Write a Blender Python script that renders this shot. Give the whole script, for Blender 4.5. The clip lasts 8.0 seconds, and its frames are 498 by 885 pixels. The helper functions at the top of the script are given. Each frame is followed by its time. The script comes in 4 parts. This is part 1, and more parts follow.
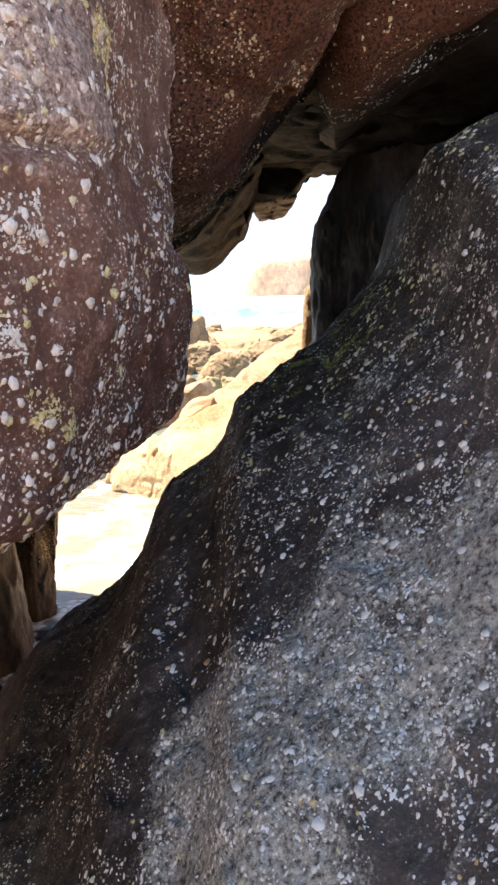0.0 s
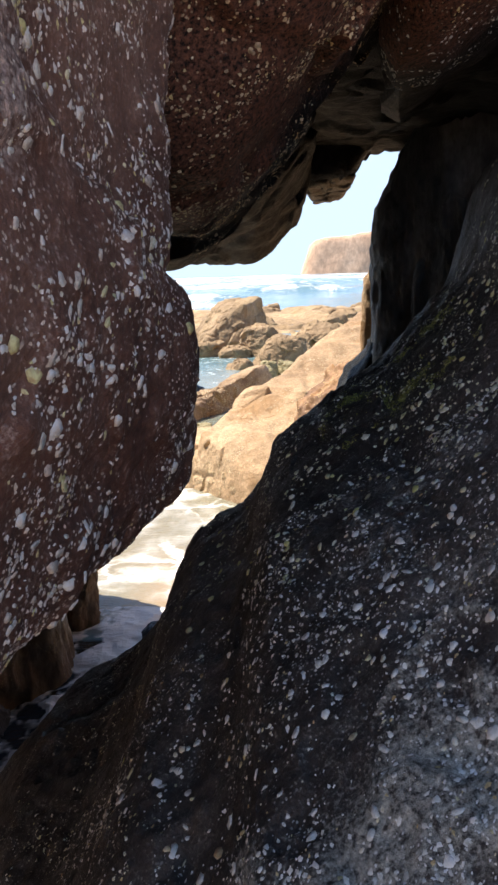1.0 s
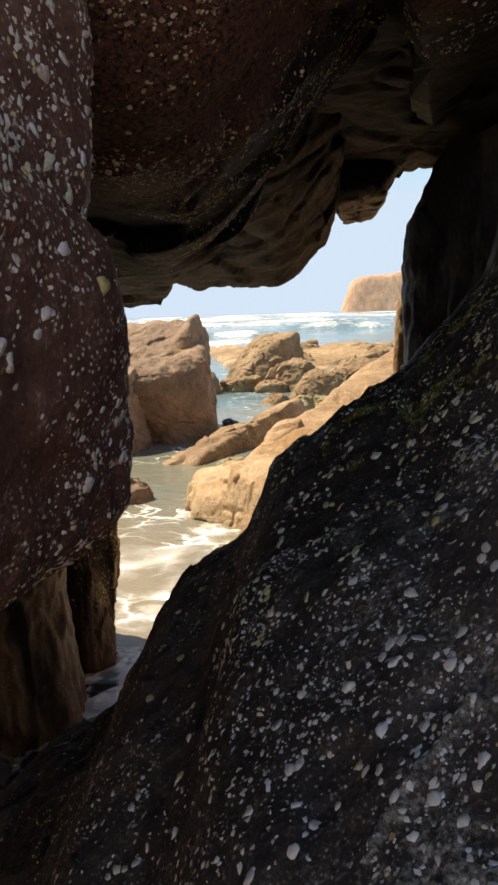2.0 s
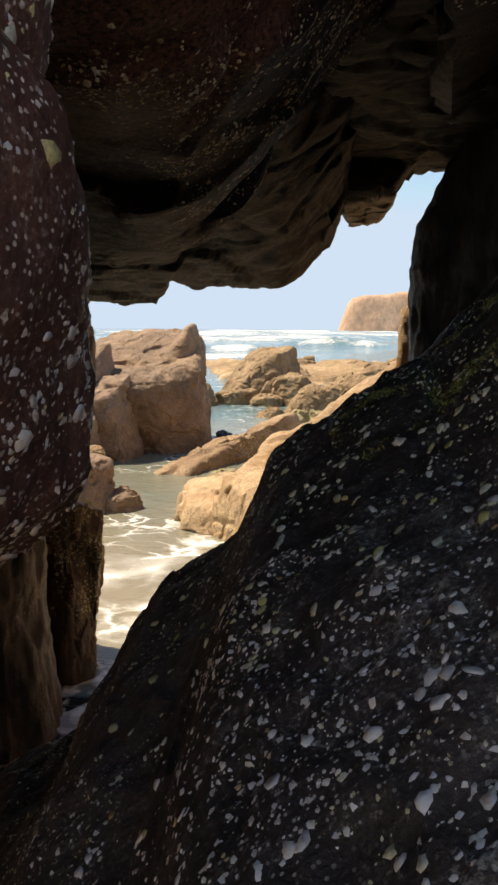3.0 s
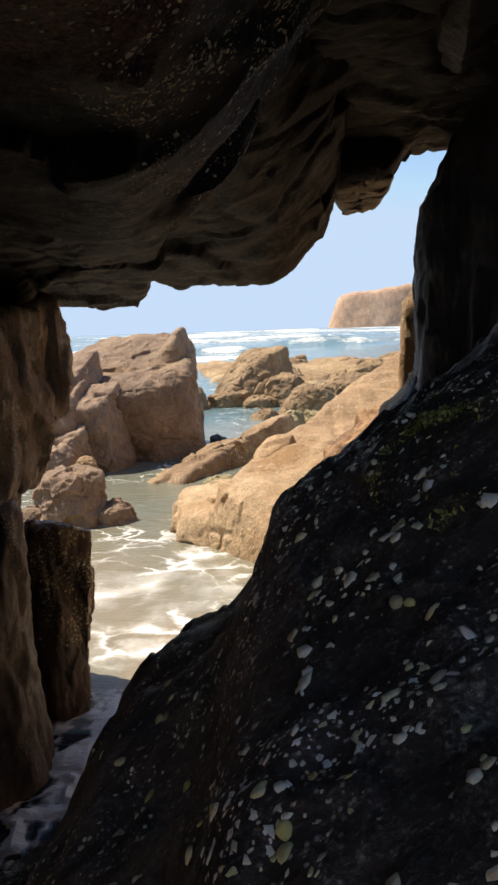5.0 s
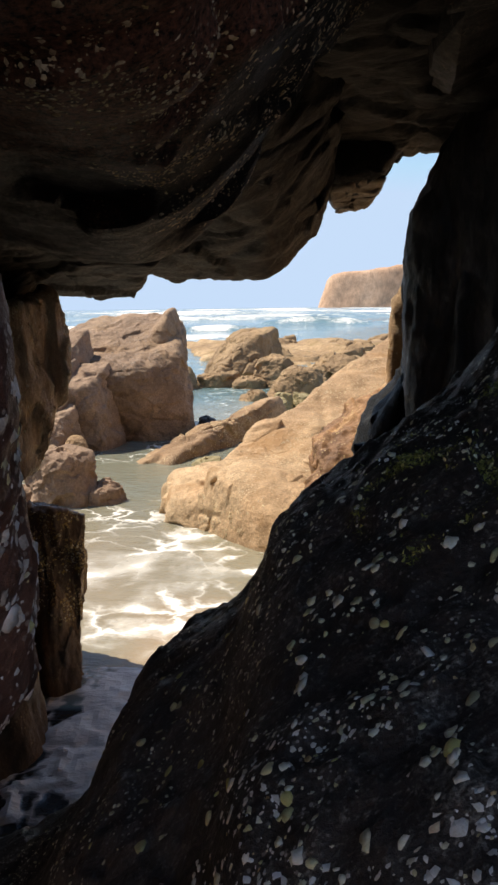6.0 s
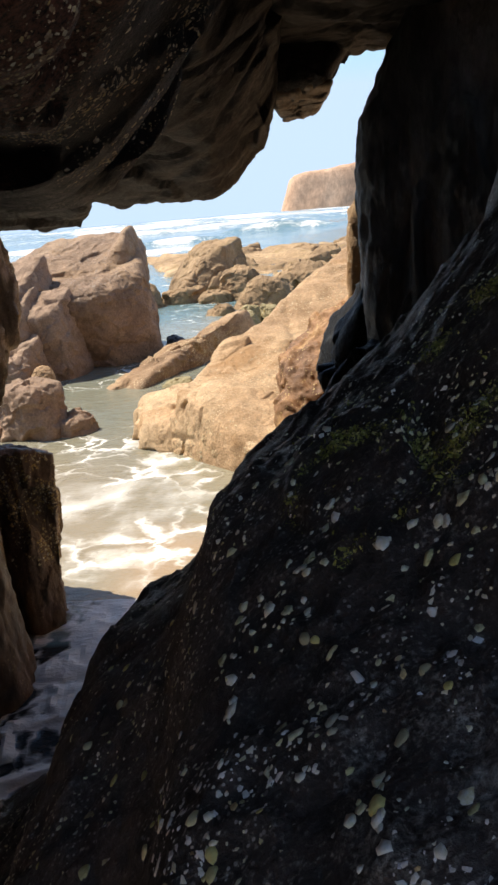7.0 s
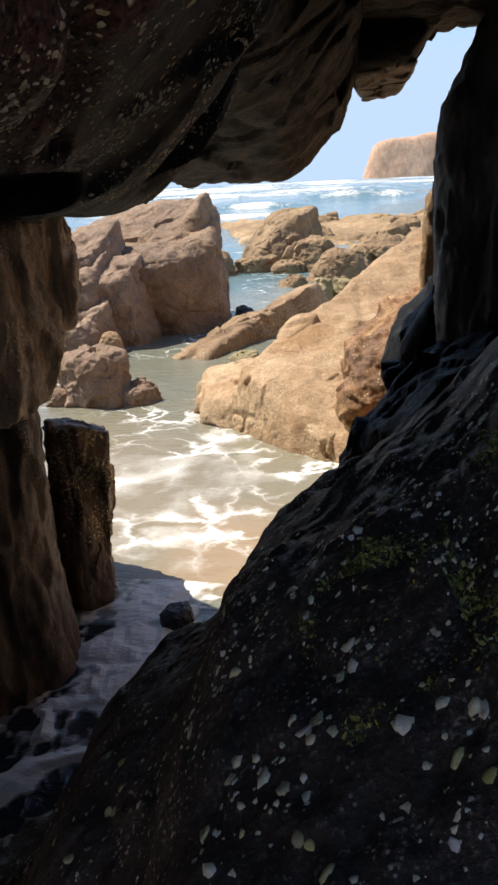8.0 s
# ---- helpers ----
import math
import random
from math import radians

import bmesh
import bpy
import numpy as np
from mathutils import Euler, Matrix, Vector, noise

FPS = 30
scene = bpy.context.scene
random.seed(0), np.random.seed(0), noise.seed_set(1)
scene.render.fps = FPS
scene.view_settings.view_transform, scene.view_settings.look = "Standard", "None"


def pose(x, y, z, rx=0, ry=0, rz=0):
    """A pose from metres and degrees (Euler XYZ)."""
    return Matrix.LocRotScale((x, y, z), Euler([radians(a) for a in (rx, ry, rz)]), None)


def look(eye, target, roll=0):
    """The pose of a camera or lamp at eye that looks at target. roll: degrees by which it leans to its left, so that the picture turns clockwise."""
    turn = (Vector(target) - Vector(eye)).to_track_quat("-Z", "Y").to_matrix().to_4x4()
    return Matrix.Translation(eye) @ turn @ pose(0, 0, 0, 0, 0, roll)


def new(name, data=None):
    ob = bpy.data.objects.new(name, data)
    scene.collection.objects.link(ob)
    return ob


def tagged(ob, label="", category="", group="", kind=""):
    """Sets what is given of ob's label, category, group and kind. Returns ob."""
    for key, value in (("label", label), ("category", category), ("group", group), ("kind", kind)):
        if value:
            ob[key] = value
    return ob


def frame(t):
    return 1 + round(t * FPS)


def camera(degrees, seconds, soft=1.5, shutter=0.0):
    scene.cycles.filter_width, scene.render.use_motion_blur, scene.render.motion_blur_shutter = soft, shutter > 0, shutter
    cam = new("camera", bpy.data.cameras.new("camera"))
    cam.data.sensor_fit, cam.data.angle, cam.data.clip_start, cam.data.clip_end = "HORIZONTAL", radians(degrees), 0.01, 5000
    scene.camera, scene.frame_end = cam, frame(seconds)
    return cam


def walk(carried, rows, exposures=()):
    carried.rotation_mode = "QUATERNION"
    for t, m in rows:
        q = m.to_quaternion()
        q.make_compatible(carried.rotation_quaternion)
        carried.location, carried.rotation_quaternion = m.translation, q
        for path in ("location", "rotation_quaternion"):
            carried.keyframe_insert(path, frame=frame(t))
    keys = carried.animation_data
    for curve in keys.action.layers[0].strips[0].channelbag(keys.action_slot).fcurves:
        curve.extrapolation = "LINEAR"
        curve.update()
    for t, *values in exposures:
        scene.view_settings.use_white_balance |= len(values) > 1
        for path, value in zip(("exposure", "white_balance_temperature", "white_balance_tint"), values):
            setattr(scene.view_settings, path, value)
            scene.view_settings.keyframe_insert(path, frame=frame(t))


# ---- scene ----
# camera and walk
cam = camera(34.0, 8.0, soft=2.6)
PATH = [
    (0, (0.004, 0.028, 1.101), (-0.001, 1.995, 0.745), -1.2),
    (0.5, (0.006, 0.167, 1.107), (-0.075, 2.111, 0.644), -1.2),
    (1, (0.023, 0.25, 1.138), (-0.127, 2.203, 0.735), -1.9),
    (1.5, (0.039, 0.343, 1.119), (-0.205, 2.301, 0.791), -3.2),
    (2, (0.053, 0.395, 1.095), (-0.19, 2.355, 0.783), -1.8),
    (2.2, (0.055, 0.412, 1.085), (-0.16, 2.377, 0.782), -0.8),
    (3.5, (0.026, 0.55, 1.054), (-0.21, 2.518, 0.786), 0.7),
    (4, (0.021, 0.615, 1.06), (-0.204, 2.586, 0.803), -1.4),
    (4.5, (0.02, 0.658, 1.054), (-0.189, 2.629, 0.788), -2.5),
    (4.7, (0.019, 0.669, 1.054), (-0.19, 2.641, 0.785), -2.4),
    (5.8, (0.018, 0.636, 1.09), (-0.196, 2.6, 0.778), -0.4),
    (6, (0.016, 0.602, 1.099), (-0.168, 2.566, 0.772), -0.8),
    (6.5, (0.022, 0.58, 1.111), (-0.106, 2.539, 0.724), -3.5),
    (7, (0.042, 0.644, 1.13), (-0.091, 2.565, 0.589), -4.9),
    (7.5, (0.069, 0.675, 1.174), (-0.076, 2.572, 0.559), -4.2),
    (8, (0.061, 0.722, 1.17), (-0.233, 2.605, 0.564), -2.9),
]
EXPOSURES = [(0.0, 1.72, 7300, 10), (0.5, 1.29, 7150, 10), (1.0, 0.96, 6850, 10), (1.5, 0.66, 7400, 10), (2.0, 0.52, 8300, 10), (3.5, 0.46, 8150, 10), (5.0, 0.40, 7350, 10), (6.5, 0.40, 7300, 10), (7.5, 0.82, 7000, 10), (8.0, 0.46, 6900, 10)]
walk(cam, [(t, look(eye, target, roll)) for t, eye, target, roll in PATH], EXPOSURES)

# world, sun
SUN_AZ, SUN_EL = radians(-62), radians(58)      # azimuth from +y towards +x
world = bpy.data.worlds.new("sky")
scene.world = world
world.use_nodes = True
wn, wl = world.node_tree.nodes, world.node_tree.links
sky = wn.new("ShaderNodeTexSky")
sky.sky_type = "NISHITA"
sky.sun_disc = False
sky.sun_elevation, sky.sun_rotation = SUN_EL, SUN_AZ
sky.air_density, sky.dust_density, sky.ozone_density = 0.7, 0.0, 2.0
wn["Background"].inputs["Strength"].default_value = 0.15
veil = wn.new("ShaderNodeMix")                  # sea haze: the horizon stays a pale blue-white
veil.data_type, veil.blend_type = "RGBA", "DARKEN"
veil.inputs[0].default_value = 1.0
veil.inputs[7].default_value = (2.7, 3.72, 5.4, 1)
wl.new(sky.outputs["Color"], veil.inputs[6])
wl.new(veil.outputs[2], wn["Background"].inputs["Color"])
sun_data = bpy.data.lights.new("sun", "SUN")
sun_data.energy, sun_data.angle, sun_data.color = 5.0, radians(0.5), (1.0, 0.95, 0.88)
sun = new("sun", sun_data)
sun_way = Vector((math.sin(SUN_AZ) * math.cos(SUN_EL), math.cos(SUN_AZ) * math.cos(SUN_EL), math.sin(SUN_EL)))
sun.matrix_world = look(tuple(sun_way * 30), (0, 0, 0))

WATER = -0.08


# ---------------------------------------------------------------- noise
def hash3(i, j, k, seed):
    h = (i * 374761393 + j * 668265263 + k * 2147483647 + seed * 1274126177) & 0xFFFFFFFF
    h = ((h ^ (h >> 13)) * 1274126177) & 0xFFFFFFFF
    h = ((h ^ (h >> 16)) * 2246822519) & 0xFFFFFFFF
    return ((h ^ (h >> 15)) & 0xFFFFFF) / 16777215.0


def vnoise(p, seed=0):
    """Smooth value noise from -1 to 1 at the rows of p."""
    c = np.floor(p).astype(np.int64)
    f = p - c
    f = f * f * f * (f * (f * 6 - 15) + 10)
    out = 0.0
    for a in (0, 1):
        for b in (0, 1):
            for d in (0, 1):
                w = (f[:, 0] if a else 1 - f[:, 0]) * (f[:, 1] if b else 1 - f[:, 1]) * (f[:, 2] if d else 1 - f[:, 2])
                out = out + w * hash3(c[:, 0] + a, c[:, 1] + b, c[:, 2] + d, seed)
    return out * 2 - 1


def fbm(p, octaves=4, gain=0.5, seed=0, ridged=False):
    total, amp, norm = 0.0, 1.0, 0.0
    for o in range(octaves):
        v = vnoise(p * 2.03 ** o + 17.3 * o, seed + o)
        total = total + amp * (1 - 2 * np.abs(v) if ridged else v)
        norm += amp
        amp *= gain
    return total / norm


def cells(p, seed=0):
    """Distance to the nearest and second nearest of scattered points, and a random value of the nearest."""
    c = np.floor(p).astype(np.int64)
    f1, f2, tone = np.full(len(p), 9.0), np.full(len(p), 9.0), np.zeros(len(p))
    for a in (-1, 0, 1):
        for b in (-1, 0, 1):
            for d in (-1, 0, 1):
                i, j, k = c[:, 0] + a, c[:, 1] + b, c[:, 2] + d
                q = np.stack([i + hash3(i, j, k, seed), j + hash3(i, j, k, seed + 7), k + hash3(i, j, k, seed + 13)], 1)
                r = np.sqrt(((q - p) ** 2).sum(1))
                near = r < f1
                f2 = np.where(near, f1, np.minimum(f2, r))
                tone = np.where(near, hash3(i, j, k, seed + 29), tone)
                f1 = np.where(near, r, f1)
    return f1, f2, tone


def facets(p, seed):
    """Height of broken faces: every scattered cell has a plane of its own tilt, worn a little where two meet."""
    c = np.floor(p).astype(np.int64)
    share, high = np.full(len(p), 1e-40), np.zeros(len(p))
    for a in (-1, 0, 1):
        for b in (-1, 0, 1):
            for d in (-1, 0, 1):
                i, j, k = c[:, 0] + a, c[:, 1] + b, c[:, 2] + d
                off = p - np.stack([i + hash3(i, j, k, seed), j + hash3(i, j, k, seed + 7), k + hash3(i, j, k, seed + 13)], 1)
                r = (off ** 2).sum(1)
                tilt = np.stack([hash3(i, j, k, seed + 19), hash3(i, j, k, seed + 23), hash3(i, j, k, seed + 31)], 1) * 2 - 1
                w = np.exp(-55 * r)
                high += w * ((off * tilt).sum(1) + 0.35 * (hash3(i, j, k, seed + 37) - 0.5))
                share += w
    return high / share


TURN = np.array(Matrix.Rotation(0.7, 3, "X") @ Matrix.Rotation(0.9, 3, "Y") @ Matrix.Rotation(0.5, 3, "Z"))


def relief(p, n, layers):
    """Sum of the relief layers (kind, size in metres, height, seed, stretch) at the places p."""
    total = np.zeros(len(p))
    for kind, size, height, seed, stretch in layers:
        q = p / (np.array(stretch) * size)
        if kind == "lump":
            total += height * fbm(q, 4, 0.5, seed)
        elif kind == "rough":
            total += height * fbm(q @ TURN, 4, 0.55, seed)
        elif kind == "fine":
            total += height * fbm(q, 3, 0.6, seed)
        elif kind == "ridge":
            total += height * fbm(q, 4, 0.5, seed, True)
        elif kind == "block":
            f1, f2, tone = cells(q + 0.25 * np.stack([vnoise(q * 1.7, seed + 3), vnoise(q * 1.7, seed + 4), vnoise(q * 1.7, seed + 5)], 1), seed)
            total += height * ((tone - 0.5) * 2 * np.clip((f2 - f1) * 5, 0, 1) - 0.7 * np.clip(1 - (f2 - f1) * 9, 0, 1))
        elif kind == "crack":
            f1, f2, tone = cells(q, seed)
            total -= height * np.clip(1 - (f2 - f1) * 14, 0, 1)
        elif kind == "groove":
            u = p @ np.array([0.68, -0.73, 0.0]) / size + 0.35 * vnoise(p / size * 1.3, seed) + 0.1 * vnoise(p / size * 6, seed + 1)
            total -= height * np.clip(1 - np.abs(u - np.round(u)) * 9, 0, 1) * np.clip(1.3 - 1.7 * n[:, 2], 0, 1) * (hash3(np.round(u).astype(np.int64), 0, 0, seed) > 0.25)
        elif kind == "facet":
            total += height * facets(q + 0.12 * np.stack([vnoise(q * 2.3, seed + 3), vnoise(q * 2.3, seed + 4), vnoise(q * 2.3, seed + 5)], 1), seed)
        elif kind == "pit":
            f1, f2, tone = cells(q, seed)
            total -= height * np.clip(1 - f1 * 2.2, 0, 1) * (tone > 0.5)
    return total


# ---------------------------------------------------------------- meshes
def mesh_from(name, verts, faces, smooth=True):
    me = bpy.data.meshes.new(name)
    verts, faces = np.asarray(verts, np.float32), np.asarray(faces, np.int32)
    k = faces.shape[1]
    me.vertices.add(len(verts))
    me.vertices.foreach_set("co", verts.ravel())
    me.loops.add(faces.size)
    me.loops.foreach_set("vertex_index", faces.ravel())
    me.polygons.add(len(faces))
    me.polygons.foreach_set("loop_start", np.arange(len(faces), dtype=np.int32) * k)
    me.polygons.foreach_set("loop_total", np.full(len(faces), k, np.int32))
    me.polygons.foreach_set("use_smooth", np.full(len(faces), smooth))
    me.update(calc_edges=True)
    return me


SPHERES = {}


def ball_grid(n):
    """Directions and quads of a cube's grid with n cells along an edge, blown up to a ball."""
    if n not in SPHERES:
        g = np.arange(n + 1)
        pts, quads, base = [], [], 0
        for axis in range(3):
            for side in (0, n):
                a, b = np.meshgrid(g, g, indexing="ij")
                p = np.zeros(((n + 1) ** 2, 3), np.int64)
                p[:, axis], p[:, (axis + 1) % 3], p[:, (axis + 2) % 3] = side, a.ravel(), b.ravel()
                i = (np.arange(n)[:, None] * (n + 1) + np.arange(n)).ravel() + base
                q = np.stack([i, i + n + 1, i + n + 2, i + 1], 1)
                pts.append(p), quads.append(q if side else q[:, ::-1])
                base += len(p)
        pts, quads = np.concatenate(pts), np.concatenate(quads)
        _, first, back = np.unique(pts @ np.array([1, 4096, 4096 ** 2]), return_index=True, return_inverse=True)
        d = np.tan((pts[first] / n * 2 - 1) * math.pi / 4)
        SPHERES[n] = (d / np.linalg.norm(d, axis=1, keepdims=True), back.ravel()[quads])
    return SPHERES[n]


def hewn(centre, planes, sharp=10, n=48, layers=()):
    """A rock round centre, bounded by planes (point, outward normal) whose edges are worn round, with relief."""
    d, quads = ball_grid(n)
    c = np.array(centre, float)
    nor = np.array([q for _, q in planes], float)
    nor /= np.linalg.norm(nor, axis=1, keepdims=True)
    h = np.einsum("ij,ij->i", nor, np.array([p for p, _ in planes], float) - c)
    a = np.clip(d @ nor.T, 1e-4, None) / h
    w = a ** sharp
    r = w.sum(1) ** (-1 / sharp)
    pos = c + d * r[:, None]
    out = (w / a) @ (nor / h[:, None])
    out /= np.linalg.norm(out, axis=1, keepdims=True)
    return pos + out * relief(pos, out, layers)[:, None], quads


def joined(*bodies):
    verts, faces, base = [], [], 0
    for v, f in bodies:
        verts.append(v), faces.append(f + base)
        base += len(v)
    return np.concatenate(verts), np.concatenate(faces)


def thing(name, body, material, label, category, kind="", group="", base=None):
    v, f = body
    o = np.array(base if base else (*v[:, :2].mean(0), v[:, 2].min()))
    ob = new(name, mesh_from(name, v - o, f))
    ob.location = o
    ob.data.materials.append(material)
    return tagged(ob, label, category, group, kind)


def part(name, body, material, parent, label=""):
    v, f = body
    o = np.array(parent.matrix_basis.translation)
    if parent.parent:
        o = o + np.array(parent.parent.matrix_basis.translation)
    ob = new(name, mesh_from(name, v - o, f))
    ob.parent = parent
    ob.data.materials.append(material)
    return tagged(ob, label)


# ---------------------------------------------------------------- materials
def nodes_of(name):
    m = bpy.data.materials.new(name)
    m.use_nodes = True
    nt = m.node_tree
    return m, nt, nt.nodes["Principled BSDF"]


def texture(nt, kind, scale, detail=6.0, rough=0.6, stretch=None, coord="Object"):
    tc = nt.nodes.new("ShaderNodeTexCoord")
    out = tc.outputs[coord]
    if stretch:
        mp = nt.nodes.new("ShaderNodeMapping")
        mp.inputs["Scale"].default_value = stretch
        nt.links.new(out, mp.inputs["Vector"])
        out = mp.outputs["Vector"]
    if kind == "noise":
        t = nt.nodes.new("ShaderNodeTexNoise")
        t.inputs["Detail"].default_value, t.inputs["Roughness"].default_value = detail, rough
    else:
        t = nt.nodes.new("ShaderNodeTexVoronoi")
        t.feature = kind
    t.inputs["Scale"].default_value = scale
    nt.links.new(out, t.inputs["Vector"])
    return t


def ramp(nt, fac, stops):
    r = nt.nodes.new("ShaderNodeValToRGB")
    e = r.color_ramp.elements
    while len(e) < len(stops):
        e.new(0.5)
    for el, (pos, col) in zip(e, stops):
        el.position, el.color = pos, (*col, 1) if len(col) == 3 else col
    nt.links.new(fac, r.inputs["Fac"])
    return r.outputs["Color"]


def mixed(nt, fac, a, b, kind="MIX"):
    m = nt.nodes.new("ShaderNodeMix")
    m.data_type, m.blend_type = "RGBA", kind
    for s, v in ((m.inputs[0], fac), (m.inputs[6], a), (m.inputs[7], b)):
        if hasattr(v, "is_linked"):
            nt.links.new(v, s)
        else:
            s.default_value = v if isinstance(v, float) else (*v, 1)
    return m.outputs[2]


def grey(v):
    return (v, v, v)


def bumped(nt, bsdf, heights):
    last = None
    for h, strength, dist in heights:
        b = nt.nodes.new("ShaderNodeBump")
        b.inputs["Strength"].default_value, b.inputs["Distance"].default_value = strength, dist
        nt.links.new(h, b.inputs["Height"])
        if last:
            nt.links.new(last, b.inputs["Normal"])
        last = b.outputs["Normal"]
    nt.links.new(last, bsdf.inputs["Normal"])


def rock_material(name, dark, mid, light, size, rough=0.75, speck=None, stretch=None, patch=None, bump=1.0, crusted=None):
    """Stone with mottling at two sizes, grain and pits; speck: (colour, size, share) of pale flecks; patch: a second tone in broad stains."""
    m, nt, bsdf = nodes_of(name)
    broad = texture(nt, "noise", 0.6 / size, 5, 0.6, stretch)
    grain = texture(nt, "noise", 7 / size, 8, 0.7, stretch)
    tiny = texture(nt, "noise", 60 / size, 4, 0.7)
    col = ramp(nt, broad.outputs["Fac"], [(0.32, dark), (0.5, mid), (0.68, light)])
    col = mixed(nt, 0.55, col, ramp(nt, grain.outputs["Fac"], [(0.3, grey(0.25)), (0.55, grey(0.62)), (0.75, grey(0.95))]), "OVERLAY")
    col = mixed(nt, 0.4, col, ramp(nt, tiny.outputs["Fac"], [(0.32, grey(0.2)), (0.52, grey(0.55)), (0.7, grey(0.9))]), "OVERLAY")
    if patch:
        stain = texture(nt, "noise", 1.7 / size, 6, 0.65)
        col = mixed(nt, ramp(nt, stain.outputs["Fac"], [(0.52, grey(0.0)), (0.66, grey(0.85))]), col, patch)
    if crusted:
        at = nt.nodes.new("ShaderNodeAttribute")
        at.attribute_name = "crust"
        rim = nt.nodes.new("ShaderNodeMath")
        rim.operation = "MULTIPLY_ADD"
        nt.links.new(grain.outputs["Fac"], rim.inputs[0])
        rim.inputs[1].default_value = 0.9
        nt.links.new(at.outputs["Fac"], rim.inputs[2])
        pepper = nt.nodes.new("ShaderNodeMath")
        pepper.operation = "MULTIPLY_ADD"
        nt.links.new(tiny.outputs["Fac"], pepper.inputs[0])
        pepper.inputs[1].default_value = 1.6
        nt.links.new(rim.outputs[0], pepper.inputs[2])
        half = nt.nodes.new("ShaderNodeMath")
        half.operation = "MULTIPLY"
        nt.links.new(pepper.outputs[0], half.inputs[0])
        half.inputs[1].default_value = 0.5
        packed = texture(nt, "noise", 34 / size, 5, 0.75)
        film = mixed(nt, 0.75, crusted, ramp(nt, packed.outputs["Fac"], [(0.36, grey(0.05)), (0.5, grey(0.42)), (0.64, grey(0.95))]), "OVERLAY")
        gaps = mixed(nt, ramp(nt, packed.outputs["Fac"], [(0.38, grey(1.0)), (0.46, grey(0.0))]), film, mid)
        col = mixed(nt, ramp(nt, half.outputs[0], [(0.68, grey(0.0)), (0.9, grey(0.9))]), col, gaps)
    if speck:
        tone, sp, share = speck
        v = texture(nt, "F1", 1 / sp)
        warp = texture(nt, "noise", 3 / size, 3, 0.5)
        cut = nt.nodes.new("ShaderNodeMath")
        cut.operation = "MULTIPLY"
        nt.links.new(ramp(nt, v.outputs["Distance"], [(0.2, grey(1.0)), (0.27, grey(0.0))]), cut.inputs[0])
        nt.links.new(ramp(nt, warp.outputs["Fac"], [(1 - share - 0.12, grey(0.0)), (1 - share + 0.12, grey(1.0))]), cut.inputs[1])
        col = mixed(nt, cut.outputs[0], col, tone)
    nt.links.new(col, bsdf.inputs["Base Color"])
    nt.links.new(ramp(nt, grain.outputs["Fac"], [(0.3, grey(min(1.0, rough + 0.15))), (0.7, grey(rough - 0.12))]), bsdf.inputs["Roughness"])
    bumped(nt, bsdf, [(grain.outputs["Fac"], 0.6 * bump, 0.06 * size), (tiny.outputs["Fac"], 0.5 * bump, 0.012 * size)])
    return m


M_BANK = rock_material("dark_barnacled_rock", (0.025, 0.019, 0.016), (0.058, 0.047, 0.04), (0.12, 0.1, 0.086), 0.16, 0.48, ((0.76, 0.73, 0.66), 0.0034, 0.4), None, None, 1.0, (0.45, 0.43, 0.365))
M_WALL = rock_material("red_brown_rock", (0.085, 0.032, 0.019), (0.17, 0.072, 0.045), (0.265, 0.135, 0.092), 0.16, 0.5, ((0.74, 0.6, 0.48), 0.0036, 0.48), None, (0.14, 0.052, 0.03), 1.0, (0.5, 0.37, 0.31))
# black base carries the shade under the overhang; crust tone is the rock's red-brown
M_OVER = rock_material("shade_blackened_rock", (0.006, 0.004, 0.003), (0.011, 0.007, 0.005), (0.02, 0.013, 0.009), 0.12, 0.58, ((0.5, 0.42, 0.3), 0.004, 0.35), None, None, 1.5, (0.16, 0.068, 0.042))
# near-black base stands for the deep shade above the mouth
M_DARK = rock_material("deep_shade_rock", (0.007, 0.006, 0.005), (0.012, 0.01, 0.009), (0.022, 0.018, 0.015), 0.25, 0.6)
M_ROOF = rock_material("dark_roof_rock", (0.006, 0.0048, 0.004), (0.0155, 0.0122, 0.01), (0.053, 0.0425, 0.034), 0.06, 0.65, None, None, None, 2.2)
# darker and less glossy than M_PILLAR
M_FOOT = rock_material("near_black_foot_rock", (0.003, 0.003, 0.003), (0.009, 0.0095, 0.01), (0.034, 0.034, 0.033), 0.06, 0.55, None, None, None, 2.0)
# M_ROOF's rock made brown and lighter: light from below put into colour
M_KNOB = rock_material("lit_roof_rock", (0.022, 0.013, 0.008), (0.065, 0.04, 0.022), (0.16, 0.105, 0.055), 0.1, 0.5)
M_PILLAR = rock_material("wet_black_rock", (0.012, 0.0125, 0.013), (0.045, 0.046, 0.047), (0.18, 0.18, 0.18), 0.1, 0.42, None, (1.2, 1.2, 0.6), None, 2.0)
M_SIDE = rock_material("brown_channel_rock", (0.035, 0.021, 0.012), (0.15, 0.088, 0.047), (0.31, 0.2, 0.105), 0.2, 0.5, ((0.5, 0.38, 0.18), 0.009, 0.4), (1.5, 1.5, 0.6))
# rusty channel rock, paled so the leaning block's light sits in its colour
M_LEAN = rock_material("lit_rusty_channel_rock", (0.17, 0.095, 0.05), (0.45, 0.28, 0.15), (0.62, 0.44, 0.26), 0.15, 0.5, ((0.66, 0.52, 0.28), 0.008, 0.45), (1.5, 1.5, 0.6), None, 1.4)
M_TAN = rock_material("sunlit_tan_rock", (0.24, 0.138, 0.066), (0.41, 0.262, 0.14), (0.53, 0.38, 0.225), 0.7, 0.8, ((0.6, 0.46, 0.29), 0.016, 0.45), None, (0.35, 0.19, 0.075), 1.0)
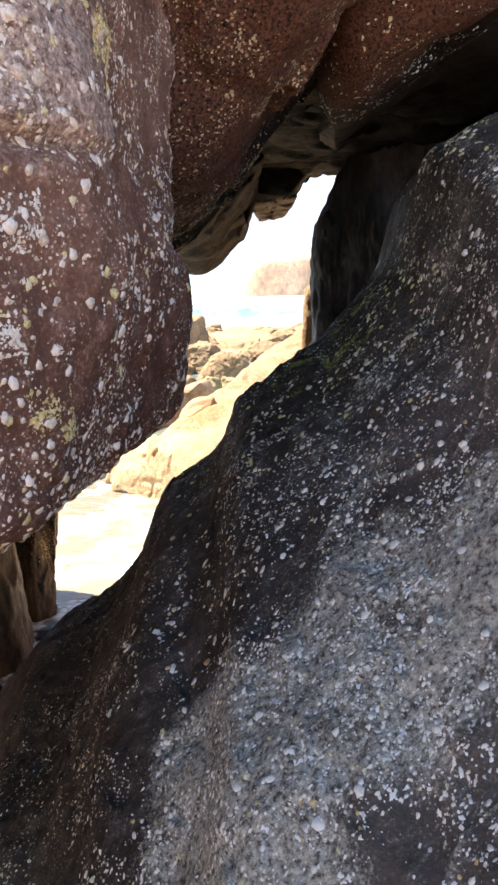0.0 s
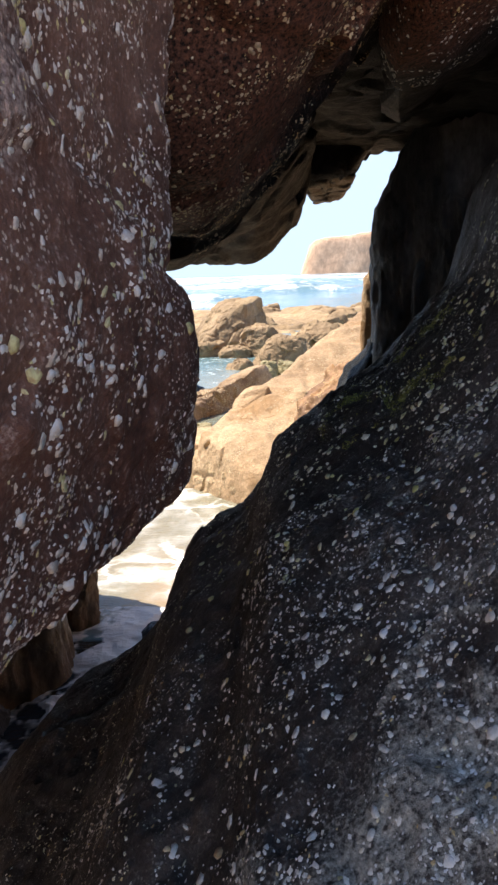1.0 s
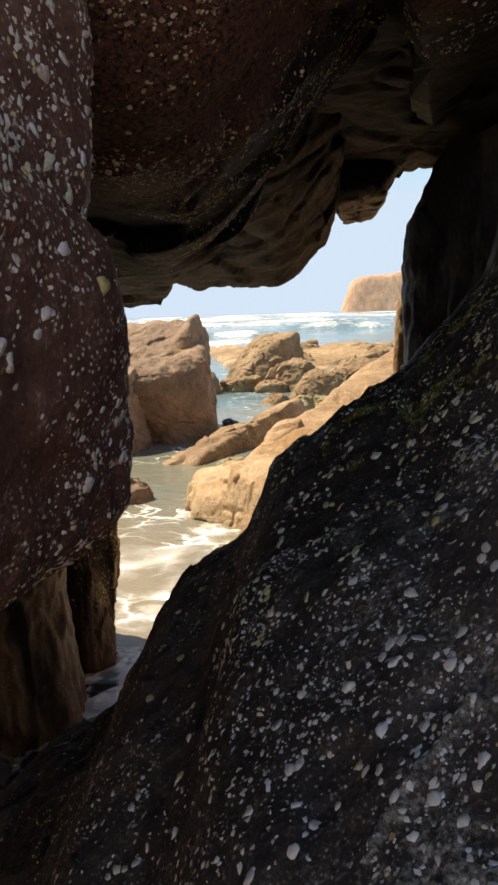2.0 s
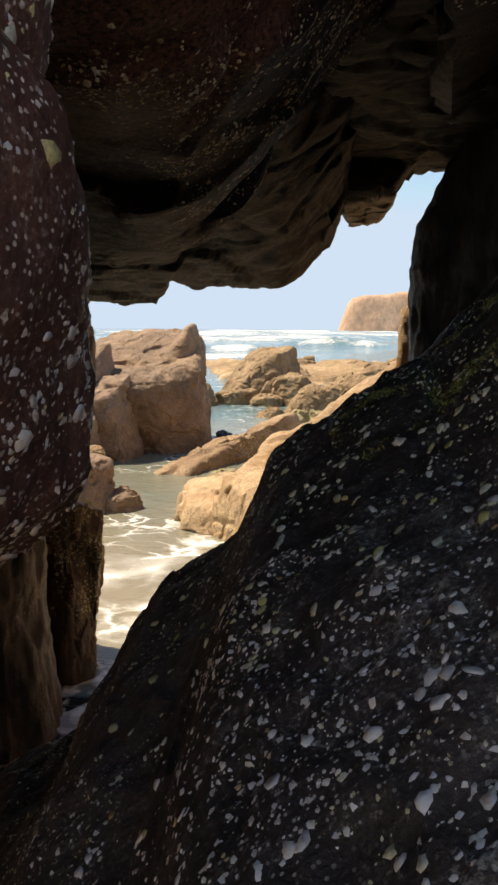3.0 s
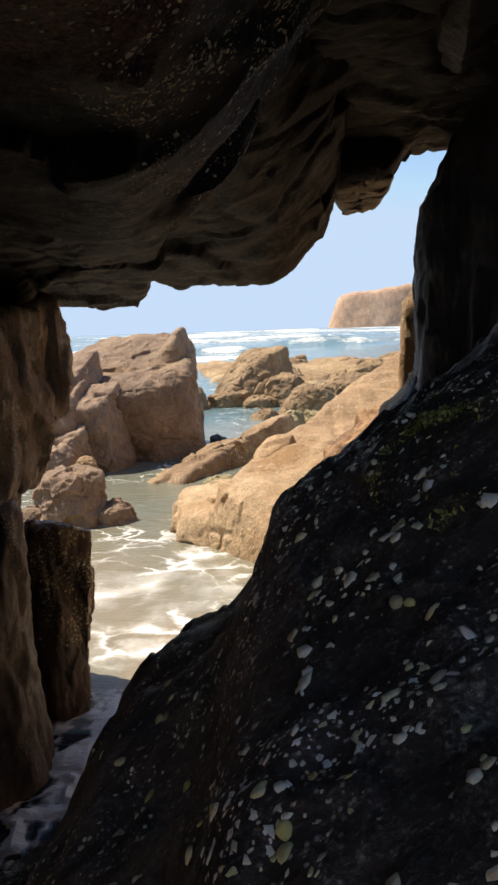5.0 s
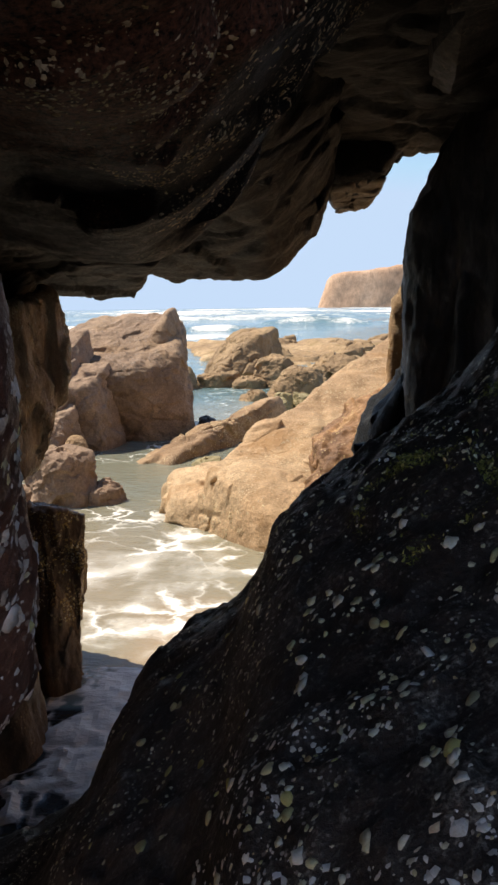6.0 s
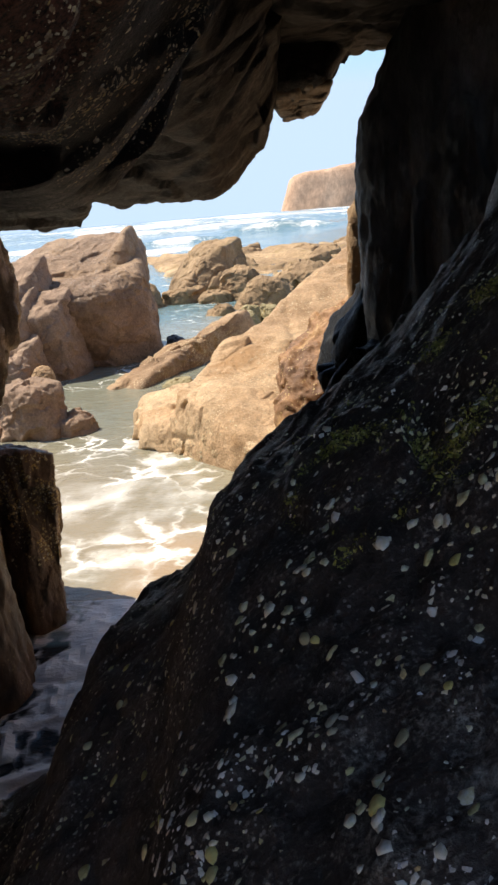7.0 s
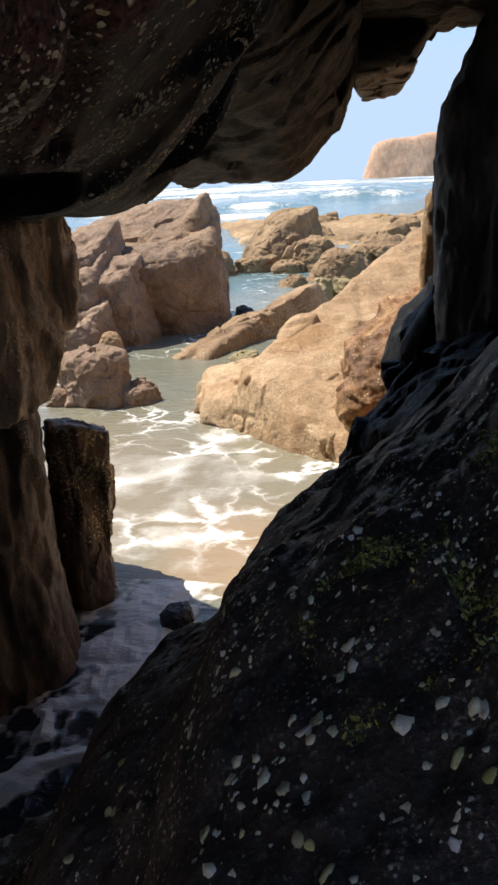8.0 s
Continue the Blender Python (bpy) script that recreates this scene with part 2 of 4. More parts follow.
M_GREYTAN = rock_material("weathered_boulder_rock", (0.17, 0.107, 0.07), (0.3, 0.2, 0.133), (0.45, 0.325, 0.225), 0.8, 0.85, ((0.5, 0.37, 0.25), 0.02, 0.3), None, (0.25, 0.155, 0.085), 1.0)
M_BOULDER = rock_material("dark_boulder_rock", (0.12, 0.075, 0.05), (0.25, 0.163, 0.104), (0.43, 0.3, 0.19), 1.0, 0.85, ((0.5, 0.37, 0.24), 0.02, 0.3), None, (0.32, 0.2, 0.105), 1.0)
M_WEDGE = rock_material("brown_wedge_rock", (0.13, 0.072, 0.036), (0.27, 0.165, 0.085), (0.43, 0.285, 0.16), 0.4, 0.75, ((0.5, 0.38, 0.22), 0.014, 0.4), None, (0.2, 0.105, 0.045), 1.2)
M_REEF = rock_material("weedy_reef_rock", (0.15, 0.09, 0.043), (0.31, 0.2, 0.102), (0.46, 0.32, 0.18), 1.0, 0.8, None, None, (0.24, 0.16, 0.055))
M_CLIFF = rock_material("sandstone_cliff", (0.42, 0.25, 0.155), (0.5, 0.315, 0.205), (0.56, 0.385, 0.27), 40, 0.9, None, (1.6, 1.6, 0.35), None, 0.2)
M_PIT = rock_material("pitted_orange_rock", (0.08, 0.035, 0.016), (0.25, 0.125, 0.05), (0.45, 0.28, 0.12), 0.14, 0.7, ((0.62, 0.46, 0.2), 0.012, 0.45))
M_ALGAE = rock_material("green_boulder_rock", (0.17, 0.135, 0.055), (0.3, 0.24, 0.11), (0.42, 0.35, 0.19), 0.5, 0.6)


for dim, gloss in ((M_DARK, 0.08), (M_OVER, 0.2), (M_ROOF, 0.3), (M_PILLAR, 0.55), (M_FOOT, 0.12)):
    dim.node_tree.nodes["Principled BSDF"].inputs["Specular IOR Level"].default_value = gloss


# ---------------------------------------------------------------- near rocks
def smooth_line(x, pts):
    """A smooth curve through the few points pts, read at x."""
    px, pz = np.array(pts, float).T
    lin = np.interp(x, px, pz)
    soft = sum(np.interp(x + o, px, pz) for o in (-0.012, -0.006, 0, 0.006, 0.012)) / 5
    return 0.3 * lin + 0.7 * soft


BANK_PROFILE = [(-1.0, -0.5), (-0.62, 0.1), (-0.42, 0.47), (-0.29, 0.625), (-0.2, 0.68), (-0.15, 0.752), (-0.13, 0.82), (-0.1, 0.854), (-0.06, 0.876), (-0.03, 0.907),
                (-0.016, 0.952), (0.005, 0.971), (0.032, 0.989), (0.065, 1.014), (0.1, 1.038), (0.15, 1.09), (0.19, 1.135), (0.225, 1.265), (0.28, 1.3), (0.36, 1.32), (0.7, 1.26), (1.6, 1.0)]
BANK_DEPTH = [(-0.9, -0.9), (0.0, -0.45), (0.3, -0.31), (0.5, -0.2), (0.657, -0.115), (0.74, -0.085), (0.87, -0.05), (0.95, -0.025), (1.06, 0.0), (1.16, 0.0), (1.26, -0.016), (1.36, -0.09), (1.5, -0.3), (1.7, -0.8), (1.9, -1.4)]


VEINS = [[(0.06, 0.672), (0.085, 0.69), (0.104, 0.703), (0.134, 0.66), (0.162, 0.642), (0.185, 0.66), (0.22, 0.72)], [(0.08, 0.38), (0.1, 0.405), (0.118, 0.428), (0.15, 0.432)]]


def vein(x, y):
    """Share of a raised mineral vein at each place of the plan."""
    p = np.stack([x, y], 1)
    p = p + 0.006 * np.stack([vnoise(np.stack([x, y, 0 * x], 1) / 0.02, 411), vnoise(np.stack([x, y, 0 * x], 1) / 0.02, 412)], 1)
    near = np.full(len(x), 9.0)
    for line in VEINS:
        for a, b in zip(line, line[1:]):
            a, e = np.array(a), np.array(b) - np.array(a)
            k = np.clip((p - a) @ e / (e @ e), 0, 1)
            near = np.minimum(near, np.linalg.norm(p - a - k[:, None] * e, axis=1))
    return np.exp(-(near / 0.0026) ** 2)


def bank():
    gx = np.concatenate([np.linspace(-0.95, -0.36, 60)[:-1], np.linspace(-0.36, 0.3, 250)[:-1], np.linspace(0.3, 1.5, 90)])
    gy = np.concatenate([np.linspace(-0.8, 0.3, 90)[:-1], np.linspace(0.3, 1.4, 370)[:-1], np.linspace(1.4, 1.85, 50)])
    x, y = [a.ravel() for a in np.meshgrid(gx, gy)]
    flat = np.stack([x, y, np.zeros(len(x))], 1)
    wob = 0.02 * fbm(flat / 0.13, 3, 0.5, 71)
    z = smooth_line(x + 0.4 * wob, BANK_PROFILE) + smooth_line(y + wob, BANK_DEPTH)
    p = np.stack([x, y, z], 1)
    z = z + relief(p, None, [("lump", 0.12, 0.014, 3, (1, 1, 1)), ("facet", 0.05, 0.005, 5, (1, 1, 1)), ("fine", 0.014, 0.004, 9, (1, 1, 1)), ("ridge", 0.05, 0.003, 12, (1, 1, 1))])
    z = np.maximum(z, -0.6) + 0.004 * vein(x, y)
    p = np.stack([x, y, z], 1)
    nx, ny = len(gx), len(gy)
    i = (np.arange(ny - 1)[:, None] * nx + np.arange(nx - 1)).ravel()
    quads = np.stack([i, i + 1, i + nx + 1, i + nx], 1)
    # skirt down to a flat underside
    rim = np.concatenate([np.arange(nx), np.arange(1, ny) * nx + nx - 1, (ny - 1) * nx + np.arange(nx - 2, -1, -1), np.arange(ny - 2, 0, -1) * nx])
    low = p[rim].copy()
    low[:, 2] = -1.4
    k = len(p)
    m = len(rim)
    j = np.arange(m)
    skirt = np.stack([rim[j], k + j, k + (j + 1) % m, rim[(j + 1) % m]], 1)[:, ::-1]
    centre = np.array([[p[:, 0].mean(), p[:, 1].mean(), -1.4]])
    base = np.stack([k + j[0:-1:2], k + m + 0 * j[0:-1:2], k + (j[0:-1:2] + 2) % m, k + j[0:-1:2] + 1], 1)
    return np.concatenate([p, low, centre]), np.concatenate([quads, skirt, base])


BANK = bank()
rock_bank = thing("rock_bank", BANK, M_BANK, "dark sloping rock bank crusted with white barnacles", "rock", base=(0, 0, -1.4))

def crusted(ob, value):
    ob.data.attributes.new("crust", "FLOAT", "POINT").data.foreach_set("value", np.clip(value, 0, 1).astype(np.float32))


def rise(x, a, b):
    return np.clip((x - a) / (b - a), 0, 1)


bx, by = BANK[0][:, 0], BANK[0][:, 1]
patchy = fbm(BANK[0] / 0.06, 3, 0.5, 401)
lower = rise(0.65 - by - 0.45 * np.maximum(bx - 0.07, 0) + 0.05 * patchy, -0.02, 0.03) * rise(bx + 0.03 * patchy, -0.09, -0.05)
hollow = rise(bx + 0.02 * patchy, 0.04, 0.07) * rise(0.475 - by + 0.03 * patchy, -0.01, 0.015)
crusted(rock_bank, lower * (1 - hollow) * (0.62 + 0.5 * fbm(BANK[0] / 0.035, 3, 0.6, 402)) + 0.45 * vein(bx, by) + 0.4 * np.clip(patchy + 0.1, 0, 1) * rise(bx, -0.02, 0.06) * rise(by, 0.6, 0.7) * rise(-by, -1.02, -0.92))


FACE = [("lump", 0.14, 0.009, 21, (1, 1, 1)), ("facet", 0.07, 0.004, 23, (1, 1, 1.3)), ("ridge", 0.05, 0.003, 24, (1, 1, 1)), ("fine", 0.02, 0.004, 25, (1, 1, 1))]
HUNG = [("lump", 0.14, 0.014, 21, (1, 1, 1)), ("facet", 0.13, 0.014, 22, (1, 1, 1)), ("rough", 0.1, 0.006, 25, (1, 1, 1))]
# wall beside the crack: a low shoulder that ends in a rounded edge
shoulder = hewn((-0.3, 0.68, 1.0), [((-0.057, 0.657, 1.098), (1, -0.19, -0.3)), ((-0.083, 0.525, 1.09), (1, -0.9, -0.1)), ((-0.068, 0.64, 1.165), (1, -0.12, 0.12)), ((-0.11, 0.6, 0.975), (0.55, -0.05, -0.83)), ((-0.03, 0.745, 1.09), (0.75, 0.447, 0.05)), ((-0.2, 1.06, 0.95), (0.2, 1, 0)),
                                    ((-0.04, 0.72, 1.142), (0.05, 0.45, 0.88)), ((-0.3, 0.3, 1.6), (0, 0, 1)), ((-0.7, 0.6, 1), (-1, 0, 0)), ((-0.4, 0.12, 1), (-0.2, -1, 0)), ((-0.4, 0.5, 0.3), (0, 0, -1))], 40, 120, FACE)
upper = hewn((-0.35, 0.55, 1.5), [((-0.07, 0.7, 1.2), (1, -0.12, 0.0)), ((-0.087, 0.525, 1.2), (1, -0.9, 0.0)), ((-0.1, 0.6, 1.13), (0.05, 0.0, -1)), ((-0.06, 0.79, 1.2), (0.7, 0.7, -0.05)), ((-0.3, 0.3, 2.0), (0, 0, 1)), ((-0.8, 0.3, 1.5), (-1, 0, 0)), ((-0.4, 0.12, 1.5), (-0.2, -1, 0))], 40, 105, FACE)
shoulder = joined(shoulder, upper)
# a bedding crack across the near face of the wall, its upper lip standing proud
sv = shoulder[0]
seam = 1.186 + 0.003 * vnoise(sv / 0.03, 415)
open_part = np.clip((-0.072 - sv[:, 0]) / 0.02, 0, 1) * (sv[:, 0] > -0.4)
step = open_part * (0.005 * np.exp(-((sv[:, 2] - seam - 0.012) / 0.012) ** 2) - 0.011 * np.exp(-((sv[:, 2] - seam) / 0.005) ** 2))
sv[:, 0] += 0.74 * step
sv[:, 1] -= 0.67 * step
rock_wall = thing("rock_wall", shoulder, M_WALL, "red-brown rock wall spotted with pale barnacles", "rock")

# block overhead, sloping down to one side
overhead = hewn((-0.25, 0.85, 1.75), [((0.01, 0.95, 1.254), (0.74, 0.08, -0.64)), ((-0.05, 0.85, 1.24), (0.25, -0.75, -0.62)), ((-0.05, 0.62, 1.12), (1, -0.1, -0.6)), ((-0.1, 1.58, 1.24), (0.3, 0.9, -0.25)),
                                      ((-0.17, 1.43, 1.135), (-0.3, -0.14, -1)), ((0.26, 0.9, 1.5), (1, -0.2, -0.2)), ((-1.2, 0.8, 1.6), (-1, 0, 0)), ((-0.2, 0.8, 2.3), (0, 0, 1)), ((-0.3, 0.25, 1.7), (0, -1, 0))], 18, 115, HUNG)
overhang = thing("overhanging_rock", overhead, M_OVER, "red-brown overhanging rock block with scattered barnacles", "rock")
second = hewn((0.9, 1.5, 2.15), [((0.2, 0.98, 1.4), (0.1, -0.9, -0.35)), ((0.152, 1.1, 1.335), (0.53, 0.05, -0.85)), ((0.12, 1.4, 1.5), (-1, 0.1, -0.1)), ((0.5, 2.3, 1.7), (0, 1, -0.1)), ((2.2, 1.3, 1.8), (1, 0, 0)), ((0.4, 1.3, 2.9), (0, 0, 1))], 22, 80, HUNG)
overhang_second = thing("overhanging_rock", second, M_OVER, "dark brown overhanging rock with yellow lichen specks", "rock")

# pale crust on the upper near wall, lightened further for skylight from behind
crusted(rock_wall, (0.06 + 0.55 * rise(sv[:, 2] + 0.03 * fbm(sv / 0.06, 3, 0.5, 406), 1.17, 1.21)) * rise(-sv[:, 1] + 0.08 * fbm(sv / 0.08, 3, 0.5, 405), -0.6, -0.5))
# red-brown near end, black further in: the cleft's shade put into colour
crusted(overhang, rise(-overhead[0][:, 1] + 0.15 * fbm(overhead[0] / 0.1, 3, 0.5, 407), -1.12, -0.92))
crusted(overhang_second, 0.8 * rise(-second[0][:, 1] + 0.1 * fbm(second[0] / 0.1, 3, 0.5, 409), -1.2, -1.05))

# ---- barnacles and limpets
def limpet_shapes(n):
    """Ten worn low cones of n sides with uneven rims, about one unit in radius."""
    out = []
    rnd = random.Random(15)
    for k in range(10):
        high = rnd.uniform(0.2, 0.42)
        two, three, turn2, turn3 = rnd.uniform(0, 0.2), rnd.uniform(0, 0.16), rnd.uniform(0, 6.3), rnd.uniform(0, 6.3)
        verts = []
        for r, z in ((1.0, -0.15), (0.84, 0.5 * high), (0.45, 0.88 * high)):
            for i in range(n):
                a = 2 * math.pi * i / n
                q = r * (1 + rnd.uniform(-0.1, 0.1) + r * (two * math.cos(2 * a + turn2) + three * math.cos(3 * a + turn3)))
                verts.append((q * math.cos(a) + 0.12 * (1 - r), q * math.sin(a), z))
        verts.append((0.1, 0, high))
        tris = []
        for ring in range(2):
            for i in range(n):
                a, b = ring * n + i, ring * n + (i + 1) % n
                tris += [(a, b, b + n), (a, b + n, a + n)]
        tris += [(2 * n + i, 2 * n + (i + 1) % n, 3 * n) for i in range(n)]
        out.append((np.array(verts), np.array(tris)))
    return out


def shell_shapes(n):
    """Twelve flat encrusting plates of n sides, broken and uneven in outline, one unit in radius."""
    out = []
    rnd = random.Random(5)
    for k in range(12):
        high = rnd.uniform(0.12, 0.32)
        wide = rnd.uniform(0.5, 1.0)
        rim = [rnd.uniform(0.68, 1.2) for i in range(n)]
        verts = []
        for r, z in ((1.0, -0.12), (0.86, high * 0.75)):
            for i in range(n):
                a = 2 * math.pi * (i + 0.3 * math.sin(5 * i + k)) / n
                verts.append((r * rim[i] * math.cos(a), r * rim[i] * math.sin(a) * wide, z * (1 + 0.25 * math.sin(3 * i + k)) if z > 0 else z))
        verts.append((rnd.uniform(-0.2, 0.2), rnd.uniform(-0.2, 0.2) * wide, high * rnd.uniform(0.6, 1.1)))
        tris = []
        for i in range(n):
            j = (i + 1) % n
            tris += [(i, j, j + n), (i, j + n, i + n), (i + n, j + n, 2 * n)]
        out.append((np.array(verts), np.array(tris)))
    return out


SHELLS, LIMPETS = shell_shapes(7), limpet_shapes(10)


def spots(body, count, seed, lo, hi, size, patch=0.05, bare=0.0):
    """Random places on a rock's surface inside the box lo..hi, in clusters: centres, turns and radii."""
    v, f = body
    rng = np.random.default_rng(seed)
    q = v[f]
    c = q.mean(1)
    n = np.cross(q[:, 2] - q[:, 0], q[:, 3] - q[:, 1])
    area = np.linalg.norm(n, axis=1)
    n = n / np.maximum(area, 1e-12)[:, None]
    w = area * ((c > lo) & (c < hi)).all(1) * np.clip(fbm(c / patch, 3, 0.6, seed) * 1.6 + 0.55 - bare, 0.02, 1) ** 1.5
    i = rng.choice(len(f), count, p=w / w.sum())
    a, b = rng.random((2, count, 1))
    p = (q[i, 0] * (1 - a) + q[i, 1] * a) * (1 - b) + (q[i, 3] * (1 - a) + q[i, 2] * a) * b
    nn = n[i] + rng.normal(0, 0.12, (count, 3))
    nn /= np.linalg.norm(nn, axis=1, keepdims=True)
    t = np.cross(nn, rng.normal(0, 1, (count, 3)))
    t /= np.linalg.norm(t, axis=1, keepdims=True)
    r = np.clip(size * np.exp(rng.normal(0, 0.6, count)), size * 0.35, size * 2.1)
    return p, np.stack([t, np.cross(nn, t), nn], 2), r


def crust(name, places, material, parent, label):
    """All the shells at these places as one mesh."""
    p, turn, r = places
    rng = np.random.default_rng(len(r))
    which = rng.integers(0, len(SHELLS), len(r))
    verts, faces, base = [], [], 0
    for k, (v, t) in enumerate(SHELLS):
        m = which == k
        stretch = np.stack([rng.uniform(0.85, 1.2, m.sum()), rng.uniform(0.8, 1.1, m.sum()), rng.uniform(0.7, 1.3, m.sum())], 1) * r[m][:, None]
        w = np.einsum("nij,nkj->nki", turn[m], v[None] * stretch[:, None, :]) + p[m][:, None]
        verts.append(w.reshape(-1, 3))
        faces.append((t[None] + (base + np.arange(m.sum()) * len(v))[:, None, None]).reshape(-1, 3))
        base += m.sum() * len(v)
    ob = part(name, (np.concatenate(verts), np.concatenate(faces)), material, parent, label)
    return tagged(ob, kind="stuff")


def shell_material(name, per_island, tones):
    m, nt, bsdf = nodes_of(name)
    if per_island:
        tone = nt.nodes.new("ShaderNodeNewGeometry").outputs["Random Per Island"]
    else:
        tone = nt.nodes.new("ShaderNodeObjectInfo").outputs["Random"]
    col = ramp(nt, tone, tones)
    grain = texture(nt, "noise", 420, 4, 0.7)
    col = mixed(nt, 0.6, col, ramp(nt, grain.outputs["Fac"], [(0.35, grey(0.3)), (0.55, grey(0.8)), (0.7, grey(1.0))]), "OVERLAY")
    nt.links.new(col, bsdf.inputs["Base Color"])
    bsdf.inputs["Roughness"].default_value = 0.6
    bumped(nt, bsdf, [(grain.outputs["Fac"], 0.4, 0.001)])
    return m


WHITE = [(0.0, (0.88, 0.86, 0.79)), (0.3, (0.6, 0.57, 0.49)), (0.5, (0.9, 0.89, 0.84)), (0.8, (0.8, 0.76, 0.65)), (0.9, (0.55, 0.48, 0.26)), (0.95, (0.55, 0.36, 0.16)), (0.96, (0.84, 0.84, 0.84)), (1.0, (0.86, 0.86, 0.84))]
GREEN = [(0.0, (0.7, 0.64, 0.24)), (0.35, (0.46, 0.44, 0.16)), (0.6, (0.78, 0.73, 0.4)), (0.85, (0.34, 0.32, 0.2)), (1.0, (0.78, 0.77, 0.66))]
M_CRUST, M_SHELL, M_GREENSHELL = shell_material("barnacle_crust", True, WHITE), shell_material("pale_limpet_shell", False, WHITE), shell_material("green_limpet_shell", False, GREEN)


def specks(name, places, material, parent, label):
    """Tiny five-sided barnacles at these places as one mesh."""
    p, turn, r = places
    n = len(r)
    rng = np.random.default_rng(n)
    a = np.arange(5) * 2 * math.pi / 5
    v = np.concatenate([np.stack([np.cos(a), np.sin(a), 0 * a - 0.1], 1), [(0.1, 0, 0.38)]])
    j = np.arange(5)
    t = np.stack([j, (j + 1) % 5, 0 * j + 5], 1)
    stretch = np.stack([rng.uniform(0.8, 1.4, n), rng.uniform(0.75, 1.1, n), rng.uniform(0.6, 1.3, n)], 1) * r[:, None]
    w = np.einsum("nij,nkj->nki", turn, (v[None] + rng.normal(0, 1, (n, len(v), 3)) * (0.22, 0.22, 0.06)) * stretch[:, None, :]) + p[:, None]
    f = t[None] + (np.arange(n) * len(v))[:, None, None]
    return tagged(part(name, (w.reshape(-1, 3), f.reshape(-1, 3)), material, parent, label), kind="stuff")


M_OLIVE = shell_material("olive_barnacle_crust", True, [(0.0, (0.78, 0.76, 0.6)), (0.3, (0.55, 0.54, 0.26)), (0.6, (0.85, 0.83, 0.7)), (1.0, (0.75, 0.72, 0.42))])
crust("barnacle_crust", spots(BANK, 750, 15, (0.0, 0.82, 0), (0.3, 1.1, 2), 0.0018, 0.04, 0.25), M_OLIVE, rock_bank, "olive and cream barnacles in loose clusters")
specks("barnacle_spat", spots(BANK, 6000, 16, (-0.3, 0.7, 0), (0.5, 1.2, 2), 0.0009, 0.04, 0.2), M_OLIVE, rock_bank, "fine olive specks of young barnacles")
crust("barnacle_crust", spots(BANK, 1150, 11, (-0.09, 0.3, 0), (0.4, 0.92, 2), 0.0018, 0.07), M_CRUST, rock_bank, "dense white and grey barnacle crust")
specks("barnacle_spat", spots(BANK, 20000, 31, (-0.35, 0.25, 0), (0.5, 0.9, 2), 0.0009, 0.05, 0.0), M_CRUST, rock_bank, "fine white specks of young barnacles")
specks("barnacle_spat", spots(BANK, 12000, 35, (-0.09, 0.2, 0), (0.4, 0.64, 2), 0.001, 0.03, 0.0), M_CRUST, rock_bank, "white crust of packed young barnacles")
crust("barnacle_crust", spots(BANK, 480, 36, (-0.15, 0.2, 0), (0.4, 0.8, 2), 0.0023, 0.06), M_CRUST, rock_bank, "dense white and grey barnacle crust")
M_CREAM = shell_material("cream_barnacle_crust", True, [(0.0, (0.8, 0.67, 0.56)), (0.35, (0.5, 0.38, 0.3)), (0.6, (0.86, 0.75, 0.64)), (0.85, (0.84, 0.71, 0.61)), (0.92, (0.6, 0.47, 0.2)), (1.0, (0.66, 0.52, 0.28))])
crust("barnacle_crust", spots(shoulder, 2600, 12, (-0.2, 0.38, 0.85), (0.2, 0.9, 1.4), 0.002, 0.05, 0.1), M_CREAM, rock_wall, "scattered cream barnacles")
crust("barnacle_crust", spots(shoulder, 360, 17, (-0.2, 0.4, 0.95), (0.2, 0.62, 1.4), 0.0023, 0.06, 0.1), M_CREAM, rock_wall, "large flat cream and pinkish barnacle plates")
specks("barnacle_spat", spots(shoulder, 15000, 32, (-0.2, 0.38, 0.85), (0.2, 0.9, 1.4), 0.0009, 0.04, 0.05), M_CREAM, rock_wall, "fine pale specks of young barnacles")
M_FLECK = shell_material("dull_barnacle_crust", True, [(0.0, (0.46, 0.34, 0.2)), (0.4, (0.3, 0.2, 0.12)), (0.7, (0.58, 0.47, 0.32)), (1.0, (0.4, 0.3, 0.12))])
crust("barnacle_crust", spots(overhead, 900, 13, (-0.12, 0.55, 1.0), (0.3, 1.5, 1.6), 0.0014, 0.06, 0.3), M_FLECK, overhang, "scattered pale barnacles and lichen flecks")
specks("barnacle_spat", spots(overhead, 12000, 33, (-0.12, 0.5, 1.0), (0.3, 1.5, 1.6), 0.0009, 0.05, 0.35), M_FLECK, overhang, "fine pale specks of young barnacles")
specks("barnacle_spat", spots(second, 5000, 14, (-0.1, 0.6, 1.0), (0.9, 1.3, 1.8), 0.0012, 0.05, 0.25), M_CRUST, overhang_second, "yellow lichen and barnacle flecks")

